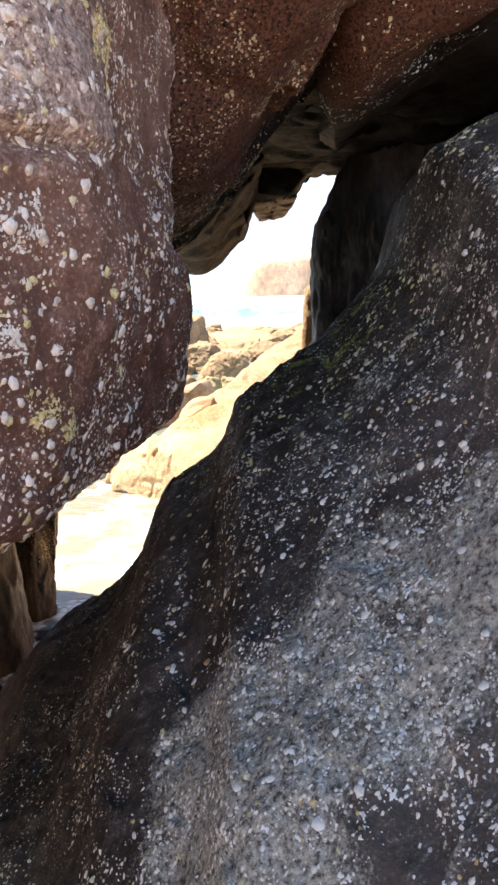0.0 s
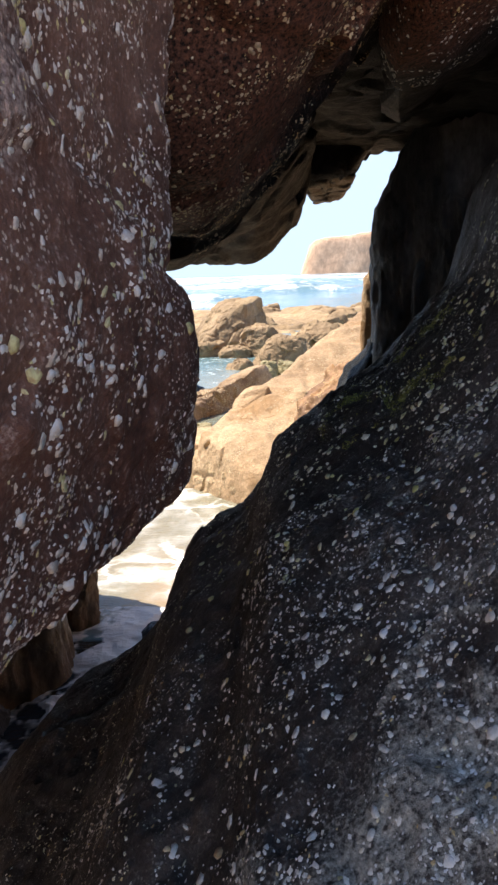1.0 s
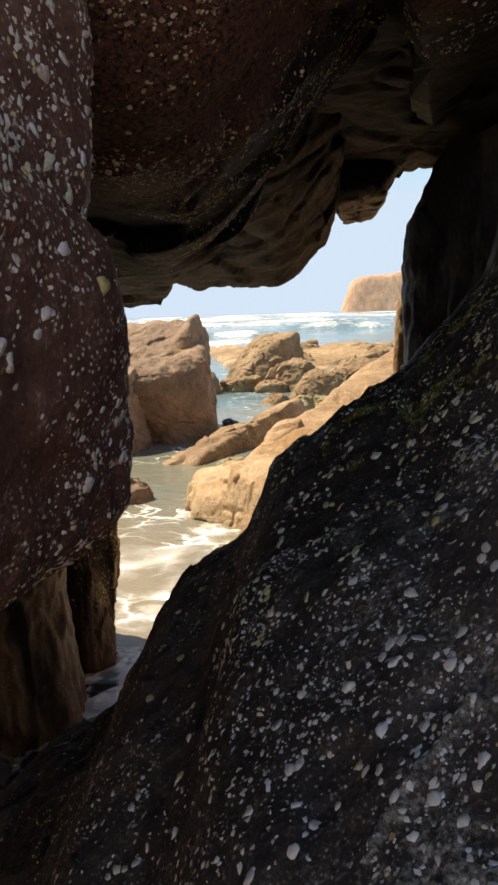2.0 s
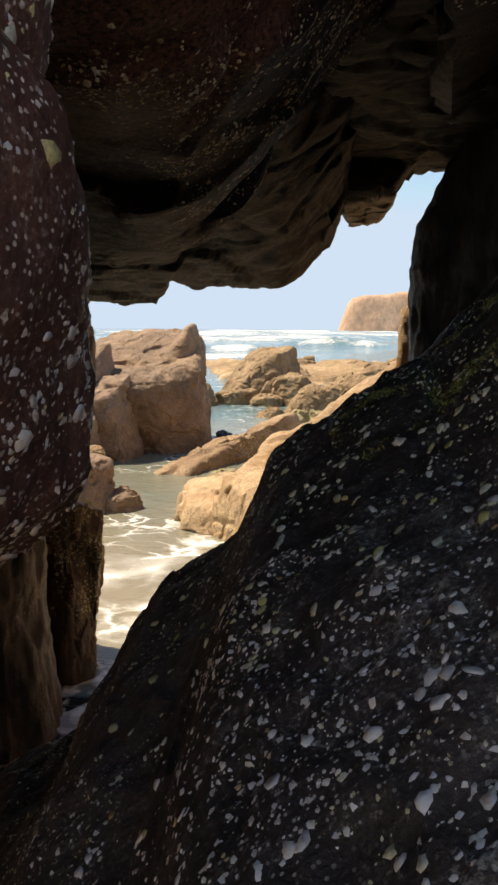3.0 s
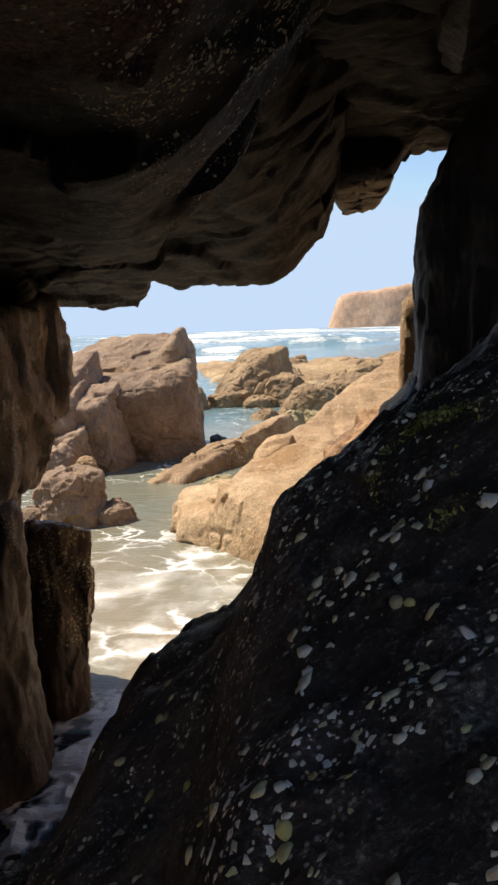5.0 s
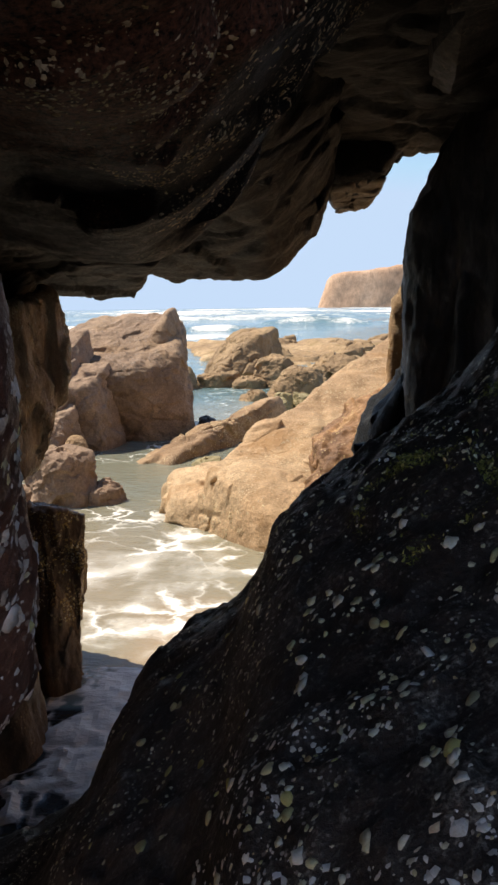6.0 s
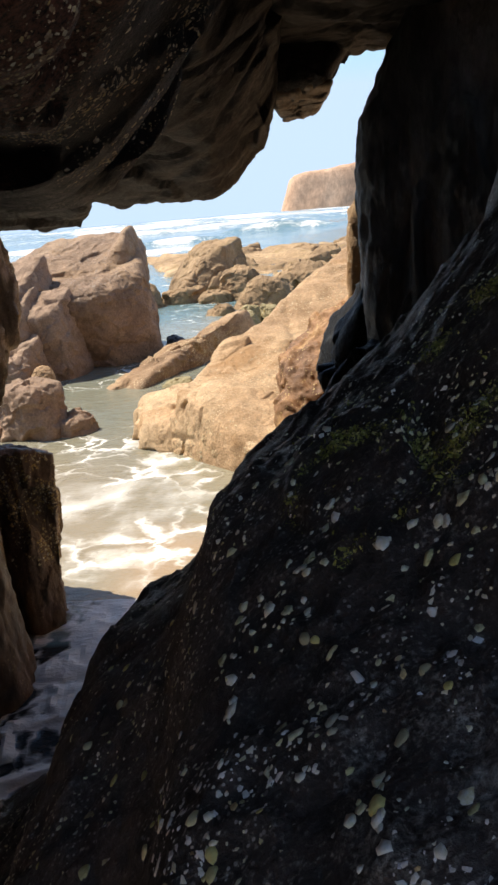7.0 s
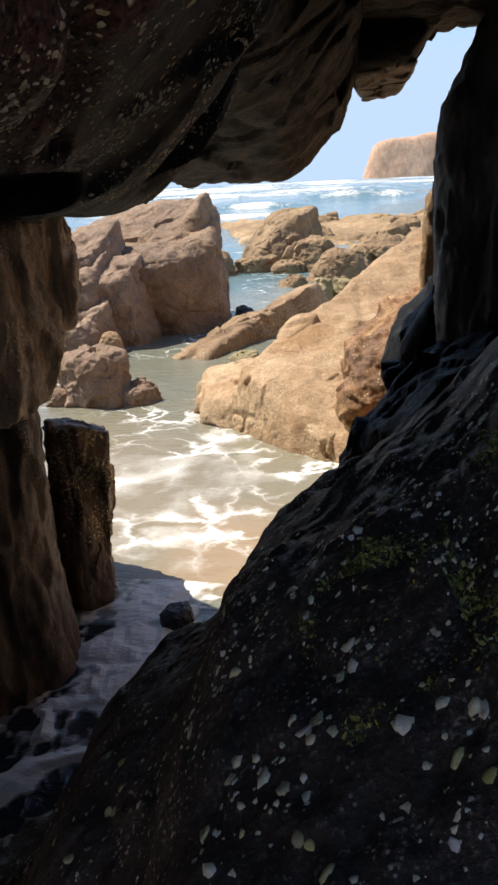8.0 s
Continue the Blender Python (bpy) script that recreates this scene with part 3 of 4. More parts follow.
# lichen
M_LICHEN = shell_material("yellow_lichen", True, [(0.0, (0.55, 0.4, 0.16)), (0.5, (0.66, 0.53, 0.28)), (1.0, (0.48, 0.33, 0.1))])
M_PALE = shell_material("pale_lichen", True, [(0.0, (0.62, 0.55, 0.46)), (0.5, (0.74, 0.68, 0.58)), (1.0, (0.55, 0.47, 0.4))])
for body, host, count, seed, lo, hi, tone, what in ((shoulder, rock_wall, 420, 61, (-0.085, 0.5, 1.235), (-0.055, 0.57, 1.275), M_LICHEN, "cream-yellow lichen patch"), (shoulder, rock_wall, 300, 62, (-0.122, 0.47, 1.015), (-0.104, 0.53, 1.05), M_LICHEN, "ochre lichen patch"),
                                                    (shoulder, rock_wall, 420, 63, (-0.135, 0.44, 1.125), (-0.108, 0.51, 1.16), M_PALE, "pale grey lichen patch"), (shoulder, rock_wall, 260, 64, (-0.14, 0.44, 1.068), (-0.12, 0.51, 1.09), M_PALE, "pale grey lichen patch"),
                                                    (second, overhang_second, 240, 65, (0.17, 0.9, 1.36), (0.2, 1.1, 1.38), M_LICHEN, "yellow lichen patch")):
    specks("lichen_patch", spots(body, count, seed, lo, hi, 0.0009, 0.008, 0.0), tone, host, what)

# roof slab over the mouth, with its lip and a small knob
LAYERS = [("lump", 0.3, 0.012, 31, (1, 1, 1)), ("facet", 0.22, 0.02, 33, (1, 1.2, 0.9)), ("crack", 0.3, 0.008, 36, (1.2, 1, 0.8)), ("facet", 0.08, 0.008, 34, (1, 1, 1)), ("rough", 0.05, 0.007, 35, (1, 1, 1))]
lip = hewn((-0.25, 2.25, 2.2), [((-0.2, 2.75, 1.168), (-0.02, -0.21, -1)), ((-0.086, 2.76, 1.213), (0.72, -0.1, -0.69)), ((-0.2, 2.8, 1.2), (0, 1, 0.1)), ((0.03, 2.7, 1.4), (1, 0, -0.2)),
                                ((-0.46, 2.7, 1.17), (-0.9, 0.2, -0.3)), ((-0.3, 1.55, 1.45), (0, -1, -0.3)), ((-0.3, 2.2, 2.8), (0, 0, 1))], 50, 140, LAYERS)
lip2 = hewn((-0.8, 2.5, 1.6), [((-0.5, 2.85, 1.15), (0.03, -0.1, -1)), ((-0.455, 2.8, 1.2), (1, 0.3, 0)), ((-0.7, 2.95, 1.3), (0, 1, 0)), ((-1.5, 2.5, 1.5), (-1, 0, 0)), ((-0.8, 1.7, 1.4), (0, -1, -0.3)), ((-0.7, 2.5, 2.3), (0, 0, 1))], 26, 80, LAYERS)
lobe = hewn((-0.95, 2.55, 1.3), [((-0.9, 2.6, 1.1), (0.25, -0.1, -1)), ((-0.67, 2.6, 1.2), (1, 0.35, -0.3)), ((-1.4, 2.55, 1.3), (-1, 0, 0)), ((-0.9, 2.88, 1.3), (0, 1, 0)), ((-0.9, 2.2, 1.3), (0, -1, -0.2)), ((-0.9, 2.5, 1.6), (0, 0, 1))], 10, 50, LAYERS)
roof2 = hewn((0.25, 2.4, 1.9), [((0.2, 2.6, 1.475), (0, 0, -1)), ((0.1, 2.85, 1.5), (0, 1, 0)), ((0.9, 2.4, 1.7), (1, 0, 0)), ((-0.3, 2.3, 1.7), (-1, 0, 0)), ((0.3, 1.6, 1.6), (0, -1, -0.2)), ((0.2, 2.4, 2.6), (0, 0, 1))], 26, 80, LAYERS)
knob = hewn((0.09, 2.75, 1.46), [((0.09, 2.75, 1.372), (0.1, -0.2, -1)), ((0.165, 2.75, 1.42), (0.75, 0, -0.6)), ((0.015, 2.75, 1.42), (-1, 0, -0.2)), ((0.09, 2.85, 1.4), (0, 1, 0)), ((0.09, 2.62, 1.42), (0, -1, -0.3)), ((0.1, 2.7, 1.6), (0, 0, 1))], 8, 50, [("facet", 0.07, 0.01, 39, (1, 1, 1)), ("rough", 0.04, 0.004, 40, (1, 1, 1))])
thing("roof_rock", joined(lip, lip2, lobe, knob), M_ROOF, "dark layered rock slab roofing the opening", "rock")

tip = hewn((0.085, 2.76, 1.378), [((0.09, 2.76, 1.364), (0.15, -0.2, -1)), ((0.155, 2.76, 1.39), (0.75, 0, -0.6)), ((0.022, 2.76, 1.385), (-1, 0, -0.5)), ((0.09, 2.87, 1.38), (0, 1, 0)), ((0.09, 2.66, 1.38), (0, -1, -0.4)), ((0.09, 2.76, 1.41), (0, 0, 1))], 8, 44, [("facet", 0.05, 0.008, 37, (1, 1, 1)), ("rough", 0.02, 0.003, 38, (1, 1, 1))])
thing("hanging_rock", tip, M_KNOB, "small rock knob under the roof, coloured brown for its lit underside", "rock")

# filler is added to close the recess, its shade put into the black colour
filler = hewn((0.05, 1.8, 1.9), [((0.05, 1.3, 1.43), (0, 0.02, -1)), ((0.05, 1.27, 1.7), (0, -1, -0.1)), ((0.05, 2.3, 1.7), (0, 1, 0)), ((-0.4, 1.8, 1.8), (-1, 0, 0)), ((0.5, 1.8, 1.8), (1, 0, 0)), ((0, 1.8, 2.4), (0, 0, 1))], 22, 60, [("lump", 0.2, 0.025, 541, (1, 1, 1)), ("block", 0.12, 0.012, 543, (1, 1, 1)), ("fine", 0.03, 0.005, 545, (1, 1, 1))])
thing("roof_rock", joined(filler, roof2), M_DARK, "rock coloured black for the deep shade between the overhanging blocks", "rock")
# ridge out of view, added to keep sky light off cleft and boulder
cap = hewn((0.2, 1.75, 2.8), [((0, 1.7, 1.85), (0, 0, -1)), ((0, 0.8, 2.4), (0, -1, -0.1)), ((0, 2.72, 2), (0, 1, 0.12)), ((-4.5, 1.7, 2), (-1, 0, 0.2)), ((4.5, 1.7, 2), (1, 0, 0.2)), ((0, 1.7, 3.7), (0, 0.1, 1))], 24, 70, [("lump", 0.9, 0.12, 501, (1, 1, 1)), ("facet", 0.6, 0.12, 503, (1, 1, 0.7)), ("facet", 0.2, 0.03, 504, (1, 1, 0.7))])
thing("sky_block_rock", cap, M_SIDE, "unseen brown rock ridge across the top, added to block sky light", "rock")
# side walls added out of view to stop light leaking into the cleft
flank = hewn((-1.5, 1.75, 0.8), [((-0.62, 1.6, 0.8), (1, 0.45, 0)), ((-1.2, 2.35, 0.8), (0, 1, 0)), ((-1.2, 1.2, 0.8), (0.2, -1, 0)), ((-2.3, 1.4, 0.8), (-1, 0, 0)), ((-1.5, 1.4, 2.4), (0, 0, 1)), ((-1.5, 1.4, -0.5), (0, 0, -1))], 22, 80, [("lump", 0.3, 0.04, 511, (1, 1, 1.4)), ("block", 0.15, 0.015, 513, (1, 1, 1.5)), ("fine", 0.04, 0.006, 515, (1, 1, 1))])
thing("light_seal_rock", flank, M_SIDE, "dark brown rock wall added to seal light out of the cleft", "rock")
far_flank = hewn((1.6, 2.3, 0.9), [((0.62, 2.3, 0.9), (-1, 0, 0)), ((1.5, 2.85, 0.9), (0, 1, 0)), ((1.5, 1.5, 0.9), (0, -1, 0)), ((2.4, 2.3, 0.9), (1, 0, 0)), ((1.5, 2.3, 2.4), (0, 0, 1)), ((1.5, 2.3, -0.5), (0, 0, -1))], 22, 50, [("lump", 0.3, 0.04, 517, (1, 1, 1.4))])
thing("light_seal_rock", far_flank, M_PILLAR, "black rock wall added behind the column", "rock")
upper_flank = hewn((-1.15, 2.6, 1.5), [((-0.98, 2.6, 1.5), (1, 0.42, 0)), ((-1.2, 3.0, 1.5), (0, 1, 0)), ((-1.2, 2.1, 1.5), (0, -1, 0)), ((-2, 2.6, 1.5), (-1, 0, 0)), ((-1.2, 2.6, 2.4), (0, 0, 1)), ((-1.2, 2.6, 0.6), (0, 0, -1))], 22, 50, [("lump", 0.3, 0.04, 519, (1, 1, 1.4)), ("block", 0.15, 0.015, 521, (1, 1, 1.5))])
thing("light_seal_rock", upper_flank, M_SIDE, "brown rock added above the channel wall to seal out light", "rock")

# right-hand column of the mouth
PLAYERS = [("lump", 0.2, 0.012, 41, (1, 1, 1.8)), ("facet", 0.12, 0.013, 47, (1, 1, 2.2)), ("ridge", 0.07, 0.006, 43, (1, 1, 2.0)), ("ridge", 0.03, 0.004, 44, (1, 1, 4.0)), ("rough", 0.03, 0.006, 45, (1, 1, 1.5))]
column = hewn((0.56, 2.45, 1.15), [((0.214, 2.6, 1.27), (-1, 0.1, 0.0)), ((0.228, 2.6, 1.3), (-1, 0.1, 0.55)), ((0.162, 2.6, 0.95), (-1, 0.1, 0.13)), ((0.16, 2.6, 0.9), (-1, 0.1, -0.75)), ((0.26, 2.3, 1.1), (-0.8, -0.7, 0.0)), ((0.3, 2.8, 1), (0, 1, 0)), ((1.0, 2.3, 1), (1, 0, 0)),
                                   ((0.5, 2.3, 1.9), (0, 0, 1)), ((0.5, 2.3, 0.5), (0, 0, -1)), ((0.5, 2.05, 1), (0, -1, 0))], 28, 100, PLAYERS)
hook = hewn((0.4, 2.6, 0.45), [((0.09, 2.7, 0.74), (-1, 0.1, 0.0)), ((0.1, 2.7, 0.79), (-0.8, 0, 0.6)), ((0.1, 2.6, 0.7), (-1, 0, -0.3)), ((0.3, 2.42, 0.7), (-0.3, -1, 0.1)), ((0.3, 2.83, 0.6), (0, 1, 0)), ((0.4, 2.6, 1.0), (0, 0, 1)), ((0.9, 2.6, 0.5), (1, 0, 0)), ((0.4, 2.6, -0.5), (0, 0, -1))], 12, 70, [("facet", 0.13, 0.04, 49, (1, 1, 1.2)), ("rough", 0.05, 0.014, 46, (1, 1, 1))])
foot = hewn((0.45, 2.05, 0.3), [((0.07, 2.3, 0.75), (-0.66, 0.05, 0.75)), ((-0.012, 2.25, 0.64), (-1, -0.1, 0.15)), ((0.2, 1.75, 0.7), (-0.1, -1, 0.45)), ((0.3, 2.42, 0.6), (-0.1, 1, 0)), ((0.5, 2.2, 0.96), (0, 0, 1)), ((0.95, 2, 0.4), (1, 0, 0)), ((0.3, 2, -0.5), (0, 0, -1)), ((-0.08, 2.1, 0.3), (-1, 0, 0.1))], 14, 90, [("facet", 0.16, 0.03, 50, (1, 1, 1)), ("facet", 0.06, 0.01, 52, (1, 1, 1)), ("rough", 0.05, 0.01, 46, (1, 1, 1))])
thing("foot_rock", joined(hook, foot), M_FOOT, "near-black rough rock at the foot of the column", "rock")
thing("rock_column", column, M_PILLAR, "wet black broken rock column beside the opening", "rock")

# channel side: a leaning block over a split stump and a wall
SLAYERS = [("lump", 0.16, 0.014, 51, (1, 1, 1.8)), ("facet", 0.12, 0.026, 53, (1, 1, 2.8)), ("facet", 0.05, 0.008, 55, (1, 1, 2.2)), ("ridge", 0.05, 0.006, 56, (1, 1, 2.5)), ("rough", 0.02, 0.006, 57, (1, 1, 1.2))]
leaning = hewn((-0.85, 2.6, 0.92), [((-0.572, 2.5, 0.97), (1, 0.55, 0.15)), ((-0.598, 2.5, 1.1), (0.75, 0.35, 0.6)), ((-0.66, 2.5, 0.8), (0.85, 0.45, -0.4)), ((-0.6, 2.56, 0.9), (1, -0.1, 0.06)), ((-0.7, 2.5, 1.125), (-0.25, -0.1, 1)), ((-0.7, 2.5, 0.72), (0.1, 0, -1)), ((-0.8, 3.0, 0.9), (0, 1, 0)), ((-1.3, 2.6, 0.9), (-1, 0, 0)), ((-0.85, 2.12, 0.9), (0.3, -1, 0))], 20, 90, SLAYERS)
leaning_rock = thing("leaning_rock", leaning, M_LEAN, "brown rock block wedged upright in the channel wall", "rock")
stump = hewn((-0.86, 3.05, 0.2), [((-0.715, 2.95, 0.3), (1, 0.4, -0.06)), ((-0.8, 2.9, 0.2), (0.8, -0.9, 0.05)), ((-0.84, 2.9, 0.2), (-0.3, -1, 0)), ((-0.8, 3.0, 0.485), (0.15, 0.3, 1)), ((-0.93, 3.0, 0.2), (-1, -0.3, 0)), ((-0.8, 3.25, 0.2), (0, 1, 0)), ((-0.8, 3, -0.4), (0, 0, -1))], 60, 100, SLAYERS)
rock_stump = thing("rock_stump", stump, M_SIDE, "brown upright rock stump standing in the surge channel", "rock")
wall = hewn((-1.3, 2.6, 0.3), [((-0.86, 2.8, 0.3), (1, 0.42, 0.05)), ((-0.83, 2.6, 0.68), (0.5, 0.1, 0.8)), ((-1.2, 3.1, 0.3), (0.1, 1, 0)), ((-1.2, 2.5, 0.75), (0, 0, 1)), ((-0.86, 2.42, 0.3), (0.85, -0.6, 0.12)), ((-1.0, 2.2, 0.3), (0.3, -1, 0.1)), ((-1.8, 2.4, 0.3), (-1, 0, 0)), ((-1.2, 2.4, -0.5), (0, 0, -1))], 22, 80, SLAYERS)
# mass added out of sight to keep the sun off the stump
sun_blocker = hewn((-1.5, 3.05, 0.6), [((-1.02, 3.05, 0.6), (1, 0.3, 0)), ((-1.5, 3.32, 0.6), (0, 1, 0)), ((-1.5, 2.8, 0.6), (0, -1, 0)), ((-2.1, 3.0, 0.6), (-1, 0, 0)), ((-1.5, 3.0, 1.7), (0, 0, 1)), ((-1.5, 3.0, -0.5), (0, 0, -1))], 20, 50, SLAYERS)
thing("channel_wall_rock", joined(wall, sun_blocker), M_SIDE, "brown cracked rock wall along the surge channel, with an added sun block", "rock")

GOLD = [(0.0, (0.42, 0.28, 0.08)), (0.4, (0.3, 0.2, 0.07)), (0.7, (0.55, 0.42, 0.2)), (1.0, (0.6, 0.55, 0.42))]
M_GOLD = shell_material("golden_barnacle_crust", True, GOLD)
M_RUSTGOLD = shell_material("rusty_barnacle_crust", True, [(0.0, (0.5, 0.34, 0.15)), (0.4, (0.32, 0.19, 0.09)), (0.75, (0.62, 0.48, 0.28)), (1.0, (0.72, 0.62, 0.46))])
specks("barnacle_spat", spots(stump, 2500, 41, (-0.9, 2.6, 0.15), (-0.6, 3.1, 0.5), 0.0024, 0.09, 0.15), M_GOLD, rock_stump, "golden crust of small barnacles")
specks("barnacle_spat", spots(leaning, 9000, 42, (-0.9, 2.1, 0.6), (-0.4, 3.0, 1.2), 0.0022, 0.09, 0.1), M_RUSTGOLD, leaning_rock, "golden crust of small barnacles")

# tufts of green weed along the crest of the bank
def weed(places, seed):
    p, turn, r = places
    rng = np.random.default_rng(seed)
    n = len(r)
    v = np.array([(-0.25, 0, 0), (0.25, 0, 0), (-0.3, 0.5, 0.45), (0.32, 0.55, 0.5), (-0.12, 1.15, 0.5), (0.14, 1.1, 0.55)], float)
    t = np.array([(0, 1, 3), (0, 3, 2), (2, 3, 5), (2, 5, 4)])
    w = np.einsum("nij,nkj->nki", turn, (v[None] + rng.normal(0, 0.12, (n, 6, 3))) * (r * rng.uniform(0.7, 1.6, n))[:, None, None]) + p[:, None]
    return w.reshape(-1, 3), (t[None] + (np.arange(n) * 6)[:, None, None]).reshape(-1, 3)


M_WEED = shell_material("green_weed", True, [(0.0, (0.14, 0.16, 0.03)), (0.5, (0.24, 0.25, 0.06)), (0.8, (0.36, 0.34, 0.1)), (1.0, (0.45, 0.42, 0.2))])
tuft = part("seaweed", weed(spots(BANK, 4000, 51, (0.03, 0.96, 0.9), (0.17, 1.13, 1.3), 0.0008, 0.03, 0.78), 52), M_WEED, rock_bank, "short yellow-green seaweed tufts")
tagged(tuft, kind="stuff")

# ---------------------------------------------------------------- outside
OUT = [("lump", 0.8, 0.07, 61, (1, 1, 0.8)), ("facet", 0.45, 0.055, 63, (1, 1, 0.7)), ("facet", 0.16, 0.014, 64, (1, 1, 0.8)), ("crack", 0.5, 0.008, 66, (1, 1, 0.8)), ("rough", 0.06, 0.011, 67, (1, 1, 1))]
WORN = [("lump", 0.8, 0.08, 61, (1, 1, 0.8)), ("rough", 0.35, 0.05, 62, (1, 1, 1)), ("facet", 0.4, 0.025, 63, (1, 1, 0.7)), ("facet", 0.14, 0.011, 64, (1, 1, 0.8)), ("crack", 0.6, 0.006, 66, (1, 1, 0.8)), ("rough", 0.08, 0.01, 67, (1, 1, 1))]
SLAB = [("lump", 0.8, 0.04, 71, (1, 1, 1)), ("groove", 0.17, 0.05, 72, (1, 1, 1)), ("crack", 1.6, 0.015, 73, (1, 0.7, 1.6)), ("ridge", 0.3, 0.012, 74, (1.2, 0.9, 1)), ("ridge", 0.09, 0.006, 75, (1, 1, 1)), ("fine", 0.03, 0.008, 77, (1, 1, 1)), ("pit", 0.05, 0.004, 79, (1, 1, 1))]
boulder = hewn((-1.95, 8.1, 0.3), [((-1.34, 7.75, 0.5), (0.6, -0.8, 0.0)), ((-1.14, 7.9, 0.4), (1, 0.25, 0.0)), ((-1.27, 7.9, 0.78), (1, -0.15, 0.38)), ((-1.9, 7.5, 0.6), (0.1, -1, -0.25)), ((-1.8, 8.8, 0.98), (-0.06, -0.31, 1)), ((-2.45, 8.0, 0.8), (-0.55, -0.3, 0.75)), ((-1.5, 9.2, 0.5), (0, 1, 0)), ((-2.85, 8.0, 0.2), (-1, -0.1, 0.1)), ((-1.9, 8, -0.6), (0, 0, -1))], 7, 130, WORN)
horn = hewn((-1.5, 8.45, 0.82), [((-1.43, 8.4, 0.95), (1, -0.1, 0.15)), ((-1.5, 8.45, 1.1), (-0.25, -0.15, 1)), ((-1.6, 8.45, 0.98), (-1, -0.2, 0.6)), ((-1.5, 8.25, 0.9), (0, -1, 0.3)), ((-1.5, 8.75, 1), (0, 1, 0)), ((-1.5, 8.5, 0.5), (0, 0, -1))], 4.5, 40, WORN[3:])
big_boulder = thing("boulder", joined(boulder, horn), M_BOULDER, "large dark brown weathered boulder standing in shallow water", "boulder")
M_LIMEGRIT = shell_material("brown_boulder_grit", True, [(0.0, (0.2, 0.135, 0.09)), (0.5, (0.11, 0.07, 0.045)), (0.8, (0.26, 0.18, 0.12)), (1.0, (0.08, 0.05, 0.035))])
specks("barnacle_spat", spots(boulder, 6000, 46, (-2.9, 7.0, -0.1), (-1.0, 9.0, 1.2), 0.005, 0.35, 0.1), M_LIMEGRIT, big_boulder, "scattered barnacle grit")

slab = hewn((0.35, 5.7, -1.1), [((-0.47, 4.75, 0.15), (-0.7, -0.65, 0.22)), ((-0.1, 5.0, 0.27), (0.02, -0.34, 0.93)), ((-0.16, 5.68, 0.51), (-0.87, 0.4, 0.25)), ((-0.8, 5.3, 0.1), (-0.55, -0.1, 0.8)), ((-0.2, 4.15, 0.0), (-0.3, -1, 0.3)), ((1.8, 5.6, 0.5), (1, 0, 0)), ((0.6, 8.0, 0.5), (-0.3, 1, 0.2)), ((0.3, 5.6, -2.0), (0, 0, -1)), ((0.6, 3.9, 0.0), (0, -1, 0.3))], 50, 140, SLAB[:1] + [("facet", 0.4, 0.03, 78, (1.6, 1, 1)), ("rough", 0.5, 0.04, 74, (1, 1, 1)), ("rough", 0.15, 0.014, 75, (1, 1, 1)), ("rough", 0.05, 0.006, 76, (1, 1, 1)), ("crack", 0.9, 0.012, 73, (1, 1, 1))])
shelf = hewn((-0.72, 5.2, -0.15), [((-0.72, 5.2, 0.09), (-0.15, -0.1, 1)), ((-0.92, 5.3, 0), (-1, -0.2, 0.3)), ((-0.72, 4.9, 0), (-0.5, -0.9, 0.3)), ((-0.3, 5.2, 0), (1, 0, 0)), ((-0.7, 5.7, 0), (0, 1, 0.2)), ((-0.7, 5.2, -0.5), (0, 0, -1))], 14, 70, [("facet", 0.2, 0.04, 79, (1, 1, 1)), ("rough", 0.05, 0.01, 75, (1, 1, 1))])
front = hewn((-0.22, 5.0, 0.0), [((-0.485, 4.735, 0.15), (-0.7, -0.65, 0.2)), ((-0.1, 5.0, 0.262), (0.02, -0.34, 0.93)), ((-0.67, 4.98, 0.1), (-0.95, 0.25, 0.25)), ((-0.04, 4.45, 0.2), (0.8, -0.6, 0.05)), ((0, 5.35, 0), (0.3, 1, 0)), ((-0.2, 5.68, 0.5), (-0.87, 0.4, 0.25)), ((-0.3, 5, -0.5), (0, 0, -1)), ((0.3, 5, 0), (1, 0, 0))], 26, 150, [SLAB[0], ("groove", 0.17, 0.045, 72, (1, 1, 1)), ("facet", 0.3, 0.03, 78, (1, 1, 1.3)), ("crack", 0.45, 0.01, 76, (1, 1, 1.4)), ("rough", 0.05, 0.008, 75, (1, 1, 1))])
sloping_slab = thing("sloping_slab", joined(slab, front, shelf), M_TAN, "sunlit tan sloping rock slab with vertical cracks", "rock")
M_GRIT = shell_material("tan_barnacle_grit", True, [(0.0, (0.42, 0.31, 0.17)), (0.4, (0.3, 0.2, 0.1)), (0.7, (0.5, 0.39, 0.23)), (1.0, (0.2, 0.12, 0.06))])
specks("barnacle_spat", spots(front, 6000, 43, (-1.0, 4.2, -0.1), (0.2, 5.4, 0.1), 0.0036, 0.2, 0.0), M_GRIT, sloping_slab, "pale gritty barnacles along the waterline")
specks("barnacle_spat", spots(slab, 5000, 44, (-0.9, 4.2, 0.1), (0.6, 6.6, 0.9), 0.003, 0.25, 0.15), M_GRIT, sloping_slab, "scattered gritty barnacles on the slab")

